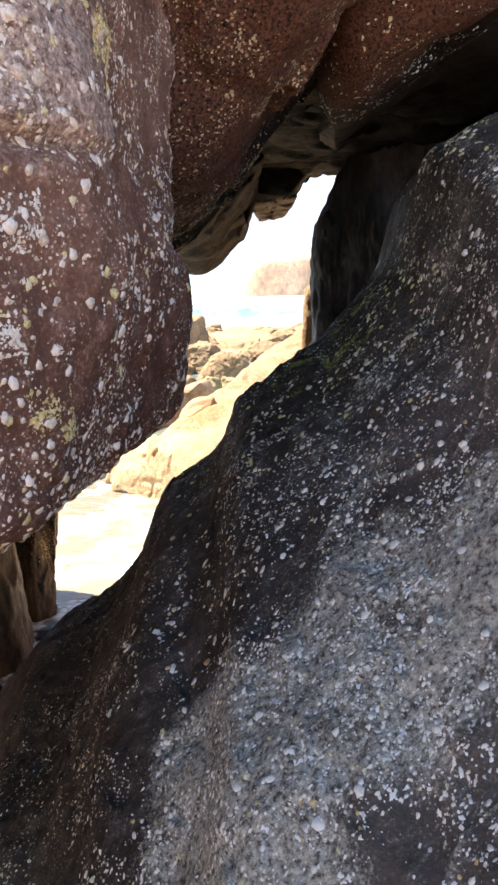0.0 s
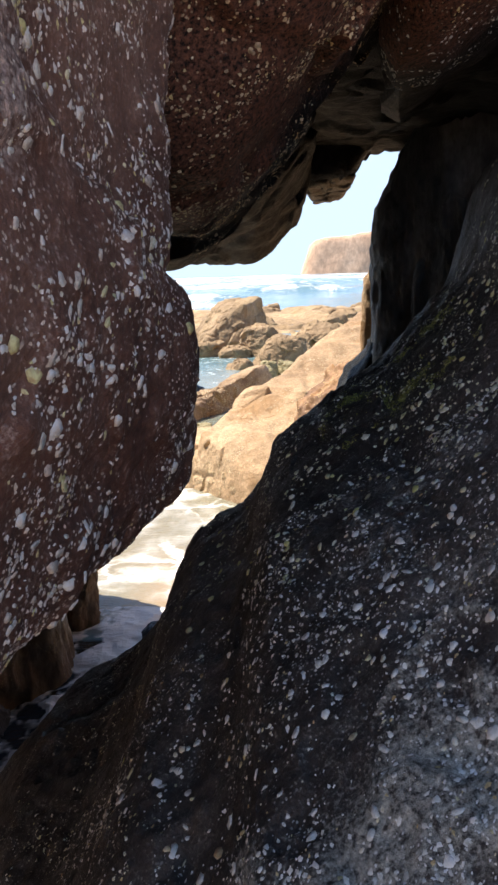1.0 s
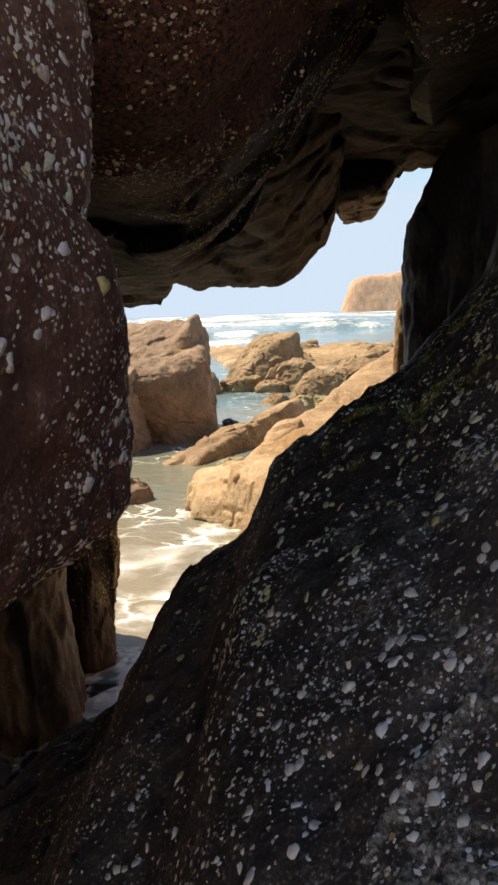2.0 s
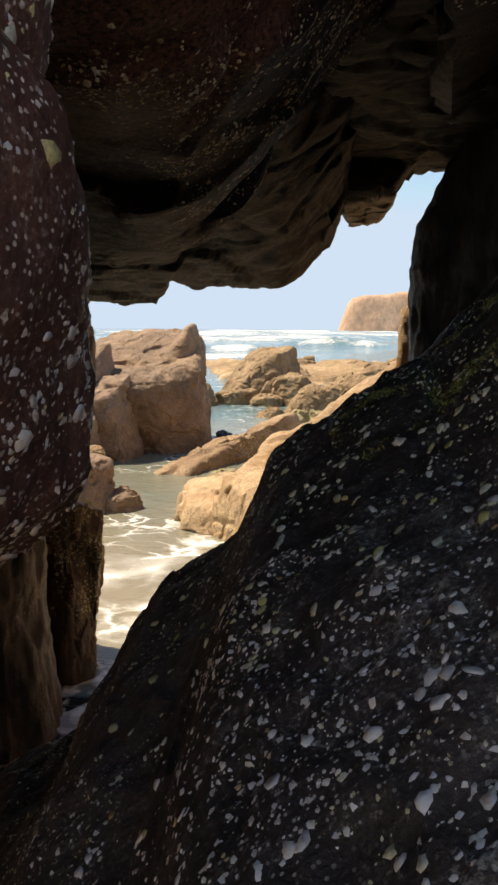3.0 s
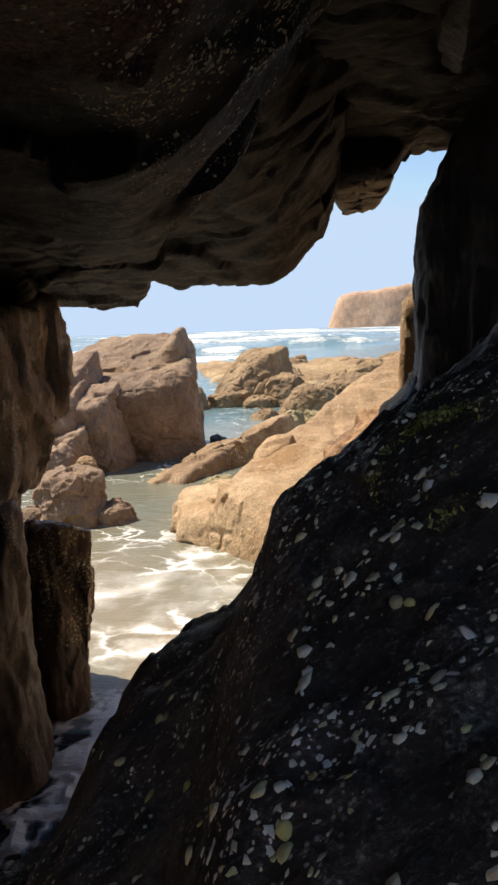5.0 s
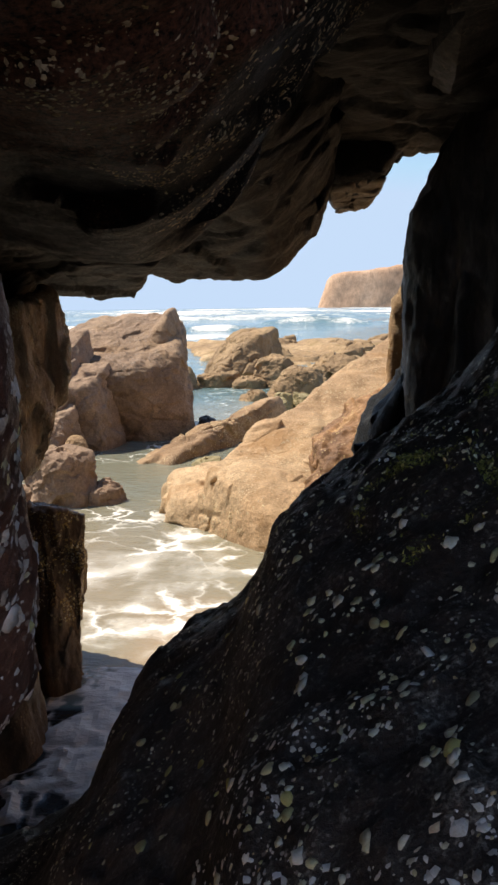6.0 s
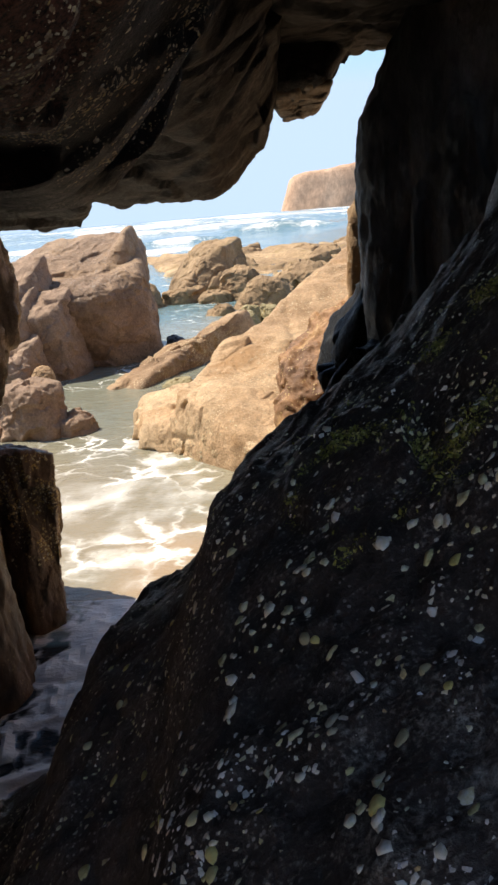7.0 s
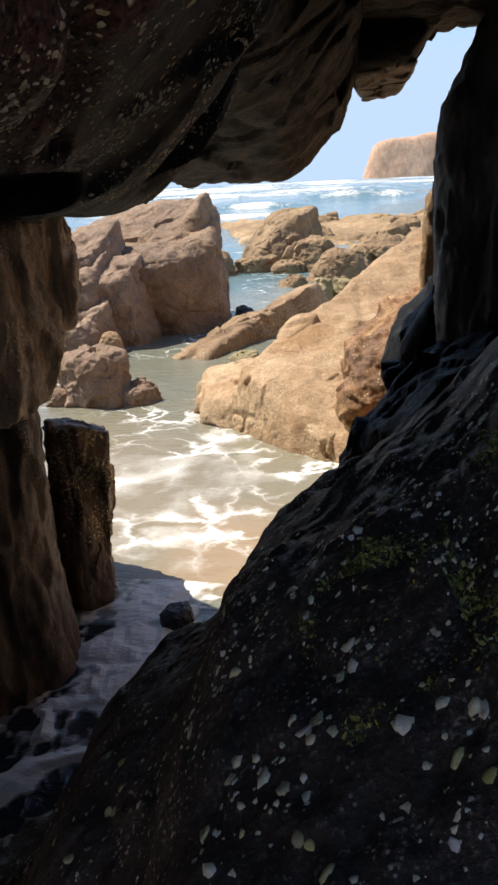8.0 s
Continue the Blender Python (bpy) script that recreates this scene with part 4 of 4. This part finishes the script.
outer = hewn((0.75, 3.4, 0.4), [((0.25, 3.2, 0.7), (-1, 0.25, 0.02)), ((0.28, 3.2, 1.2), (-0.8, 0.1, 0.6)), ((0.6, 2.9, 0.5), (0, -1, 0)), ((0.6, 4.2, 0.5), (-0.1, 1, 0.1)), ((0.6, 3.4, 1.5), (0, 0, 1)), ((1.6, 3.4, 0.5), (1, 0, 0)), ((0.6, 3.4, -0.6), (0, 0, -1))], 30, 70, OUT[2:])
thing("outer_rock", outer, M_TAN, "sunlit tan rock face behind the dark column", "rock")
pitted = hewn((0.3, 3.62, 0.42), [((-0.02, 3.6, 0.55), (-0.95, 0.0, 0.3)), ((0.15, 3.42, 0.62), (-0.3, -0.75, 0.6)), ((0.2, 3.34, 0.4), (0.1, -1, 0.15)), ((0.06, 3.6, 0.64), (-0.45, -0.25, 1)), ((0.7, 3.6, 0.3), (1, 0, 0)), ((0.2, 3.9, 0.3), (-0.4, 1, 0)), ((0.2, 3.5, -0.5), (0, 0, -1)), ((0.03, 3.6, 0.3), (-1, 0.1, -0.45))], 14, 85, [("lump", 0.2, 0.03, 301, (1, 1, 1)), ("facet", 0.12, 0.024, 306, (1, 1, 1)), ("facet", 0.045, 0.008, 307, (1, 1, 1)), ("rough", 0.06, 0.016, 304, (1, 1, 1)), ("rough", 0.02, 0.008, 305, (1, 1, 1))])
thing("pitted_rock", pitted, M_PIT, "orange-brown deeply pitted rock beside the slab", "rock")

wedge = hewn((-0.9, 7.6, -0.1), [((-0.83, 7.45, 0.0), (0.93, -0.35, 0.12)), ((-1.16, 7.6, 0.0), (-0.93, 0.35, 0.55)), ((-0.8, 7.9, 0.13), (-0.22, -0.06, 1)), ((-1.3, 6.72, -0.03), (-0.35, -0.85, 0.5)), ((-0.45, 8.75, 0.1), (0.3, 1, 0.3)), ((-0.9, 7.6, -0.5), (0, 0, -1))], 12, 90, [(k, s * 0.5, h * 0.6, sd, st) for k, s, h, sd, st in OUT])
wedge_rock = thing("wedge_rock", wedge, M_WEDGE, "low brown wedge of rock sloping into the pool", "rock")
specks("barnacle_spat", spots(wedge, 3000, 45, (-1.6, 6.4, -0.1), (0.2, 9.0, 0.5), 0.0045, 0.3, 0.1), M_GRIT, wedge_rock, "dark and pale barnacle grit")


def lump_rock(name, centre, size, material, label, seed, n=44, turn=0.0, sharp=7, group="", rough=1.0):
    """A free-standing rock of the given full size, with randomly tilted faces."""
    rnd = random.Random(seed)
    planes = []
    for k in range(9):
        a = turn + k * 2 * math.pi / 9 + rnd.uniform(-0.25, 0.25)
        v = Vector((math.cos(a), math.sin(a), rnd.uniform(-0.15, 0.55)))
        s = rnd.uniform(0.85, 1.08)
        planes.append(((centre[0] + v.x * size[0] / 2 * s, centre[1] + v.y * size[1] / 2 * s, centre[2]), (v.x / size[0], v.y / size[1], v.z / size[2])))
    for k in range(2):
        planes.append(((centre[0], centre[1], centre[2] + size[2] / 2 * (1 - 0.06 * k)), (rnd.uniform(-0.3, 0.3), rnd.uniform(-0.3, 0.1), 1)))
    planes.append(((centre[0], centre[1], centre[2] - size[2] * 0.6), (0, 0, -1)))
    s = max(size[0], size[1]) * rough
    layers = [("lump", s * 0.45, s * 0.05, seed, (1, 1, 0.8)), ("facet", s * 0.32, s * 0.07, seed + 1, (1, 1, 0.8)), ("facet", s * 0.12, s * 0.022, seed + 2, (1, 1, 0.8)), ("rough", s * 0.05, s * 0.012, seed + 3, (1, 1, 1))]
    return thing(name, hewn(centre, planes, sharp, n, layers), material, label, "rock", group=group)


lump_rock("low_rock", (-1.65, 5.5, 0.06), (0.44, 0.44, 0.4), M_GREYTAN, "low tan rock awash at the channel edge", 101)
lump_rock("low_rock", (-1.38, 5.48, -0.06), (0.33, 0.3, 0.2), M_GREYTAN, "small reddish-brown rock awash in the channel", 102)
lump_rock("low_rock", (-1.84, 5.4, -0.05), (0.18, 0.18, 0.16), M_GREYTAN, "small tan rock at the foot of a low rock", 118)
lump_rock("cobble", (-1.96, 6.85, 0.0), (0.25, 0.25, 0.3), M_TAN, "pale yellow rounded stone against the boulder", 103, sharp=3, rough=0.4)


def ledge_block(centre, size, tilt, label, seed):
    """A squared block of broken rock, its top tipped by tilt."""
    (x, y, z), (a, b, c) = centre, [v / 2 for v in size]
    planes = [((x + a, y, z), (1, -0.2, 0.15)), ((x - a, y, z), (-1, -0.1, 0.1)), ((x, y - b, z), (0.15, -1, 0.12)), ((x, y + b, z), (0, 1, 0)), ((x, y, z + c), (tilt[0], tilt[1], 1)), ((x + 0.6 * a, y - 0.6 * b, z + 0.7 * c), (0.7, -0.6, 0.6)), ((x, y, z - c), (0, 0, -1))]
    return thing("ledge_rock", hewn(centre, planes, 24, 56, [("lump", 0.3, 0.03, seed, (1, 1, 1)), ("facet", 0.25, 0.035, seed + 1, (1, 1, 0.8)), ("facet", 0.08, 0.014, seed + 2, (1, 1, 1)), ("rough", 0.04, 0.01, seed + 3, (1, 1, 1))]), M_GREYTAN, label, "rock")


ledge_block((-2.34, 7.62, 0.26), (0.5, 0.7, 1.0), (-0.15, -0.45), "squared tan ledge broken from the boulder's flank", 611)
ledge_block((-2.36, 7.3, 0.1), (0.54, 0.6, 0.86), (-0.3, -0.4), "lower tan ledge with a sunlit step", 617)
ledge_block((-2.02, 7.42, 0.16), (0.4, 0.42, 0.78), (-0.1, -0.5), "narrow ledge with a pale pointed tip", 623)
ledge_block((-2.3, 6.95, -0.1), (0.56, 0.5, 0.62), (-0.2, -0.3), "low broken ledge at the boulder's foot", 629)
pointed = hewn((-1.3, 13.8, 0.2), [((-1.1, 13.8, 0.7), (-0.06, -0.12, 1)), ((-1.2, 13.6, 0.66), (-0.62, -0.3, 0.7)), ((-0.88, 13.8, 0.5), (1, -0.3, 0.1)), ((-1.2, 13.4, 0.4), (0.1, -1, 0.35)), ((-1.8, 13.7, 0.2), (-1, -0.2, 0.5)), ((-1.3, 14.4, 0.3), (0, 1, 0.2)), ((-1.3, 13.8, -0.4), (0, 0, -1))], 16, 60, [("lump", 0.4, 0.05, 151, (1, 1, 1)), ("block", 0.25, 0.025, 152, (1, 1, 1)), ("fine", 0.06, 0.012, 153, (1, 1, 1))])
thing("reef_rock", pointed, M_REEF, "pointed tan reef rock with a flat-cut top", "rock")
lump_rock("reef_rock", (-0.72, 12.9, 0.1), (0.72, 0.7, 0.64), M_REEF, "crumbled brown reef rock", 106, 60, rough=1.3)
lump_rock("reef_rock", (-1.6, 12.9, -0.04), (0.8, 0.6, 0.34), M_REEF, "low brown weedy reef rock", 107)
lump_rock("reef_rock", (-1.1, 12.6, -0.03), (0.5, 0.5, 0.32), M_REEF, "low tan reef rock", 119)
lump_rock("reef_rock", (-0.33, 11.6, 0.06), (0.86, 0.7, 0.54), M_REEF, "rounded brown reef rock with a dark shaded face", 108, 60, rough=0.7)
lump_rock("reef_rock", (0.25, 12.6, 0.14), (1.0, 0.9, 0.5), M_REEF, "broad brown reef rock", 112, 50)
lump_rock("reef_rock", (-0.88, 11.0, -0.04), (0.4, 0.36, 0.18), M_REEF, "low wet reef rock", 113)
lump_rock("green_stone", (-0.49, 9.3, 0.0), (0.32, 0.3, 0.24), M_ALGAE, "yellow-green stone covered with algae", 109, rough=0.6)
lump_rock("green_stone", (-0.46, 9.75, 0.05), (0.24, 0.24, 0.22), M_ALGAE, "small yellow-green stone covered with algae", 120, rough=0.6)
lump_rock("green_stone", (-0.2, 9.85, 0.02), (0.3, 0.28, 0.22), M_ALGAE, "pale yellow-green stone above the pool", 114, rough=0.6)
lump_rock("green_stone", (-0.86, 6.66, -0.08), (0.26, 0.2, 0.1), M_ALGAE, "flat yellow-green stone awash beside the slab", 121, rough=0.6)
lump_rock("dark_stone", (-1.14, 8.6, -0.05), (0.2, 0.2, 0.16), M_PILLAR, "wet dark stone at the pool's edge", 110)
lump_rock("wet_stone", (-0.52, 2.84, -0.1), (0.13, 0.13, 0.15), M_PILLAR, "wet black stone washed by foam", 111, rough=0.7)
lump_rock("wet_stone", (-0.93, 2.2, -0.1), (0.24, 0.3, 0.22), M_PILLAR, "wet black stone at the foot of the channel wall", 115)
reef = hewn((1.5, 19, -0.5), [((0, 19, 0.0), (0, -0.01, 1)), ((-2.3, 17, -0.3), (-1, -0.25, 0.4)), ((0, 12.6, -0.3), (-0.2, -1, 0.4)), ((0, 27, -0.3), (0, 1, 0.4)), ((14, 19, -0.3), (1, 0, 0)), ((0, 19, -1), (0, 0, -1))], 20, 90, [("lump", 2.2, 0.16, 531, (1.6, 1, 1)), ("block", 0.9, 0.12, 533, (1.5, 1, 1)), ("ridge", 0.4, 0.06, 535, (1, 1, 1)), ("fine", 0.15, 0.03, 537, (1, 1, 1))])
thing("reef", reef, M_REEF, "low brown reef platform awash at the sea's edge", "reef", kind="structure")
for k in range(20):
    rnd = random.Random(300 + k)
    x, y = rnd.uniform(-2.6, 5.0), rnd.uniform(12.5, 26)
    size = rnd.uniform(0.45, 1.25)
    lump_rock("reef_rock", (x, y, WATER + 0.04), (size, size * 1.1, rnd.uniform(0.3, 0.62)), M_REEF, "low brown weedy reef rock", 120 + k, 26, group="far reef")

# headland
def headland():
    body = hewn((190, 800, 6), [((-3, 715, 9), (-1, 0.05, 0.35)), ((100, 715, 10), (-0.1, -1, 0.55)), ((57, 715, 35), (-0.1, 0.02, 1)), ((420, 800, 0), (1, 0, 0)), ((100, 1000, 0), (0, 1, 0)), ((100, 800, -8), (0, 0, -1))], 34, 90,
                [("lump", 40, 2.5, 81, (1, 1, 1.5)), ("lump", 9, 1.2, 83, (1, 1, 5)), ("fine", 4, 0.5, 85, (1, 1, 1))])
    return body


thing("headland", headland(), M_CLIFF, "flat-topped orange sandstone sea cliff", "cliff", kind="structure")

# ---------------------------------------------------------------- sea
def water_material():
    m, nt, bsdf = nodes_of("sea_water")
    foam = nt.nodes.new("ShaderNodeAttribute")
    foam.attribute_name = "foam"
    deep = nt.nodes.new("ShaderNodeAttribute")
    deep.attribute_name = "depth_shade"
    # lacy foam: warped cell borders over a soft cloud
    tc = nt.nodes.new("ShaderNodeTexCoord")
    warp = texture(nt, "noise", 1.6, 5, 0.6)
    shift = nt.nodes.new("ShaderNodeVectorMath")
    shift.operation = "MULTIPLY_ADD"
    nt.links.new(warp.outputs["Color"], shift.inputs[0])
    shift.inputs[1].default_value = (0.9, 0.7, 0.0)
    nt.links.new(tc.outputs["Object"], shift.inputs[2])
    lace = nt.nodes.new("ShaderNodeTexVoronoi")
    lace.feature = "DISTANCE_TO_EDGE"
    lace.inputs["Scale"].default_value = 4.2
    nt.links.new(shift.outputs[0], lace.inputs["Vector"])
    threads = ramp(nt, lace.outputs["Distance"], [(0.0, grey(0.42)), (0.06, grey(0.2)), (0.16, grey(0.0))])
    cloud = texture(nt, "noise", 2.6, 9, 0.68)
    add = nt.nodes.new("ShaderNodeMath")
    add.operation = "MULTIPLY_ADD"
    nt.links.new(cloud.outputs["Fac"], add.inputs[0])
    add.inputs[1].default_value = 0.7
    nt.links.new(foam.outputs["Fac"], add.inputs[2])
    both = nt.nodes.new("ShaderNodeMath")
    nt.links.new(add.outputs[0], both.inputs[0])
    holes = texture(nt, "noise", 1.1, 4, 0.6)
    net = nt.nodes.new("ShaderNodeMath")
    net.operation = "MULTIPLY"
    nt.links.new(threads, net.inputs[0])
    nt.links.new(ramp(nt, holes.outputs["Fac"], [(0.42, grey(0.0)), (0.6, grey(1.3))]), net.inputs[1])
    nt.links.new(net.outputs[0], both.inputs[1])
    mask = ramp(nt, both.outputs[0], [(0.7, grey(0.0)), (0.95, grey(0.5)), (1.25, grey(1.0))])
    # the 0.72 stop is paled to hold the pool's sky reflection
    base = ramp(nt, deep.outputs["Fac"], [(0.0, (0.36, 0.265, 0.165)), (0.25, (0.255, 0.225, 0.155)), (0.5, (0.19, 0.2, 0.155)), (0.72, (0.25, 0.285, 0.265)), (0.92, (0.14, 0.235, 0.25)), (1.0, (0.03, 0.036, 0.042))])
    nt.links.new(mixed(nt, mask, base, (0.82, 0.8, 0.75)), bsdf.inputs["Base Color"])
    nt.links.new(ramp(nt, mask, [(0.0, grey(0.08)), (1.0, grey(0.75))]), bsdf.inputs["Roughness"])
    bsdf.inputs["IOR"].default_value = 1.33
    rip = texture(nt, "noise", 7.0, 5, 0.6, (1.0, 1.8, 1.0))
    bumped(nt, bsdf, [(rip.outputs["Fac"], 0.4, 0.04), (both.outputs[0], 0.35, 0.02)])
    return m


SURGE = [([(-0.6, 3.0), (-0.66, 2.85), (-0.58, 2.72), (-0.55, 2.6)], 0.05), ([(-0.72, 2.74), (-0.64, 2.66), (-0.56, 2.58), (-0.58, 2.48), (-0.63, 2.42)], 0.03), ([(-0.6, 2.55), (-0.56, 2.42), (-0.58, 2.34)], 0.025),
         ([(-0.7, 2.6), (-0.68, 2.46), (-0.64, 2.38)], 0.012), ([(-0.62, 2.24), (-0.69, 2.16), (-0.74, 2.08), (-0.84, 1.98)], 0.022), ([(-0.74, 2.4), (-0.76, 2.28)], 0.008), ([(-0.6, 2.32), (-0.64, 2.22)], 0.01), ([(-0.55, 2.9), (-0.5, 2.7)], 0.03)]


def sea():
    gy = np.concatenate([np.linspace(0.2, 1.2, 12)[:-1], np.linspace(1.2, 3.2, 200)[:-1], np.linspace(3.2, 9, 220)[:-1], np.geomspace(9, 60, 170)[:-1], np.geomspace(60, 4500, 150)])
    u = np.concatenate([np.linspace(-30, -1.6, 12)[:-1], np.linspace(-1.6, -0.5, 40)[:-1], np.linspace(-0.5, 0.3, 190)[:-1], np.linspace(0.3, 1.6, 40)[:-1], np.linspace(1.6, 30, 12)])
    Y, U = [a.ravel() for a in np.meshgrid(gy, u, indexing="ij")]
    X = U * (Y + 1.0)
    far = np.clip((Y - 10) / 40, 0, 1)
    P = np.stack([X, Y, np.zeros(len(X))], 1)
    z = 0.012 * fbm(P / 0.35, 3, 0.5, 201) * (1 - far) + 0.1 * far * fbm(P / np.array([9, 3.5, 1]), 3, 0.5, 203) * np.clip(1 - Y / 900, 0, 1)
    foam = 0.1 * np.ones(len(X)) - 0.2 * far
    # breakers: height, half width and reach of each ridge
    for k, (yc, x0, reach, hgt, wid) in enumerate([(33, -6, 4, 0.14, 1.6), (44, -5.5, 2.6, 0.3, 1.8), (47, -13, 4, 0.25, 2.0), (56, -0.6, 3.4, 0.5, 2.4), (60, 9, 5, 0.4, 2.4), (82, -16, 14, 0.35, 3.0), (98, -4, 30, 0.4, 3.5),
                                                   (128, -25, 30, 0.5, 4.5), (150, 10, 34, 0.5, 5), (200, -30, 60, 0.55, 7), (270, -20, 90, 0.6, 10), (380, -40, 120, 0.7, 16)]):
        line = yc * (1 + 0.025 * vnoise(np.stack([X / yc * 6, X * 0 + k, X * 0], 1), 210 + k)) - 0.06 * (X - x0)
        end = np.clip(1.15 - np.abs(X - x0) / reach, 0, 1) ** 0.5
        along = end * np.clip(0.8 + 0.6 * vnoise(np.stack([X / yc * 22 + 9 * k, X * 0, X * 0 + 3.3], 1), 220 + k), 0, 1)
        d = (Y - line) / wid
        z = z + hgt * end * np.exp(-d * d * np.where(d < 0, 4, 0.8))
        foam = foam + along * 1.0 * np.exp(-((d + 0.25) * 1.3) ** 2)
    depth_shade = np.clip(0.22 + (Y - 3.6) / 12 + 0.14 * fbm(P / 1.1, 3, 0.5, 241), 0.0, 0.92)
    # water under the arch goes to the darkest stop: its shade put into colour
    depth_shade = np.where(Y < 3.1, np.maximum(depth_shade, np.clip((3.1 - Y) / 0.3, 0, 1)), depth_shade)
    depth_shade = depth_shade - 0.3 * np.clip((3.9 - Y) / 0.5, 0, 1) * np.clip((X + 0.75) / 0.25, 0, 1) * np.clip((Y - 3.0) / 0.15, 0, 1)
    depth_shade = np.clip(depth_shade, 0, 1)
    # wash in the channel
    wash = fbm(P / np.array([0.55, 0.9, 1]), 4, 0.55, 231, True)
    foam = foam + np.clip(1.25 - np.abs(Y - 3.9) / 1.0, 0, 1) * (0.16 + 0.4 * wash) + 0.05 * np.clip(1.3 - np.abs(Y - 5.6) / 1.6, 0, 1)
    # swirling strands in the shaded surge
    q = np.stack([X, Y], 1) + 0.05 * np.stack([vnoise(P / 0.12, 251), vnoise(P / 0.12, 252)], 1) + 0.015 * np.stack([vnoise(P / 0.035, 253), vnoise(P / 0.035, 254)], 1)
    swirl = np.zeros(len(X))
    for line, wide in SURGE:
        for a, b in zip(line, line[1:]):
            a, e = np.array(a), np.array(b) - np.array(a)
            k = np.clip((q - a) @ e / (e @ e), 0, 1)
            swirl = np.maximum(swirl, np.exp(-(np.linalg.norm(q - a - k[:, None] * e, axis=1) / (1.5 * wide)) ** 2))
    foam = foam + np.where(Y < 3.1, 2.2 * swirl - 0.1 + 0.9 * fbm(P / np.array([0.05, 0.09, 1]), 4, 0.65, 255, True), 0)
    z = z + 0.01 * swirl * (Y < 3.1)
    verts = np.stack([X, Y, WATER + z], 1)
    nx = len(u)
    i = (np.arange(len(gy) - 1)[:, None] * nx + np.arange(nx - 1)).ravel()
    return (verts, np.stack([i, i + 1, i + nx + 1, i + nx], 1)), foam, depth_shade


body, foam, depth_shade = sea()
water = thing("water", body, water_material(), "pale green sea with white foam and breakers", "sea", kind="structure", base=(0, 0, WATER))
for key, val in (("foam", foam), ("depth_shade", depth_shade)):
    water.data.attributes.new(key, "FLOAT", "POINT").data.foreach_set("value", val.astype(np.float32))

# shore behind and beneath
ground = hewn((0, -20, -3), [((0, -6, 0.02), (0, 0, 1)), ((0, 0.5, -0.08), (0, 0.25, 1)), ((0, 1.6, -3), (0, 1, 0)), ((45, 0, -3), (1, 0, 0)), ((-45, 0, -3), (-1, 0, 0)), ((0, -60, -3), (0, -1, 0)), ((0, 0, -6), (0, 0, -1))], 60, 90, [("rough", 2.5, 0.1, 91, (1, 1, 1)), ("rough", 0.6, 0.03, 92, (1, 1, 1))])
thing("ground", ground, M_TAN, "rocky shore behind the opening", "ground", kind="structure")

# cliff behind the viewpoint, added as a warm reflector for the near rocks
cliff = hewn((0, -9, 0), [((0, -7.5, 0), (0, 1, 0.35)), ((0, -9, 0.9), (0, 0, 1)), ((14, -9, 0), (1, 0, 0)), ((-14, -9, 0), (-1, 0, 0)), ((0, -14, 0), (0, -1, 0)), ((0, -9, -3), (0, 0, -1))], 20, 70, [("lump", 2.5, 0.4, 95, (1, 1, 1)), ("block", 1.2, 0.2, 96, (1, 1, 0.7))])
thing("bounce_cliff", cliff, M_TAN, "unseen tan cliff added behind the opening to bounce warm sunlight", "cliff", kind="structure")

# the larger shells on the bank, each a piece of its own
SINGLE = {}
for tone in (M_SHELL, M_GREENSHELL):
    for k, (v, t) in enumerate(LIMPETS):
        SINGLE[tone.name, k] = mesh_from("limpet", v, t)
        SINGLE[tone.name, k].materials.append(tone)
p, turn, r = spots(BANK, 298, 21, (-0.16, 0.42, 0), (0.27, 1.15, 2), 0.0026, 0.1)
rnd = random.Random(77)
for k in range(len(r)):
    green = p[k][1] > 0.8 and rnd.random() < 0.92
    if p[k][1] > 0.8 and rnd.random() < 0.2:
        continue
    ob = new("limpet", SINGLE[(M_GREENSHELL if green else M_SHELL).name, k % len(LIMPETS)])
    size = min(r[k] * 1.1, 0.0033)
    ob.parent = rock_bank
    ob.matrix_basis = Matrix.Translation(Vector(p[k]) - rock_bank.location) @ Matrix(turn[k]).to_4x4() @ Matrix.Diagonal((size * rnd.uniform(0.9, 1.2), size * rnd.uniform(0.85, 1.1), size * rnd.uniform(0.7, 1.2), 1))
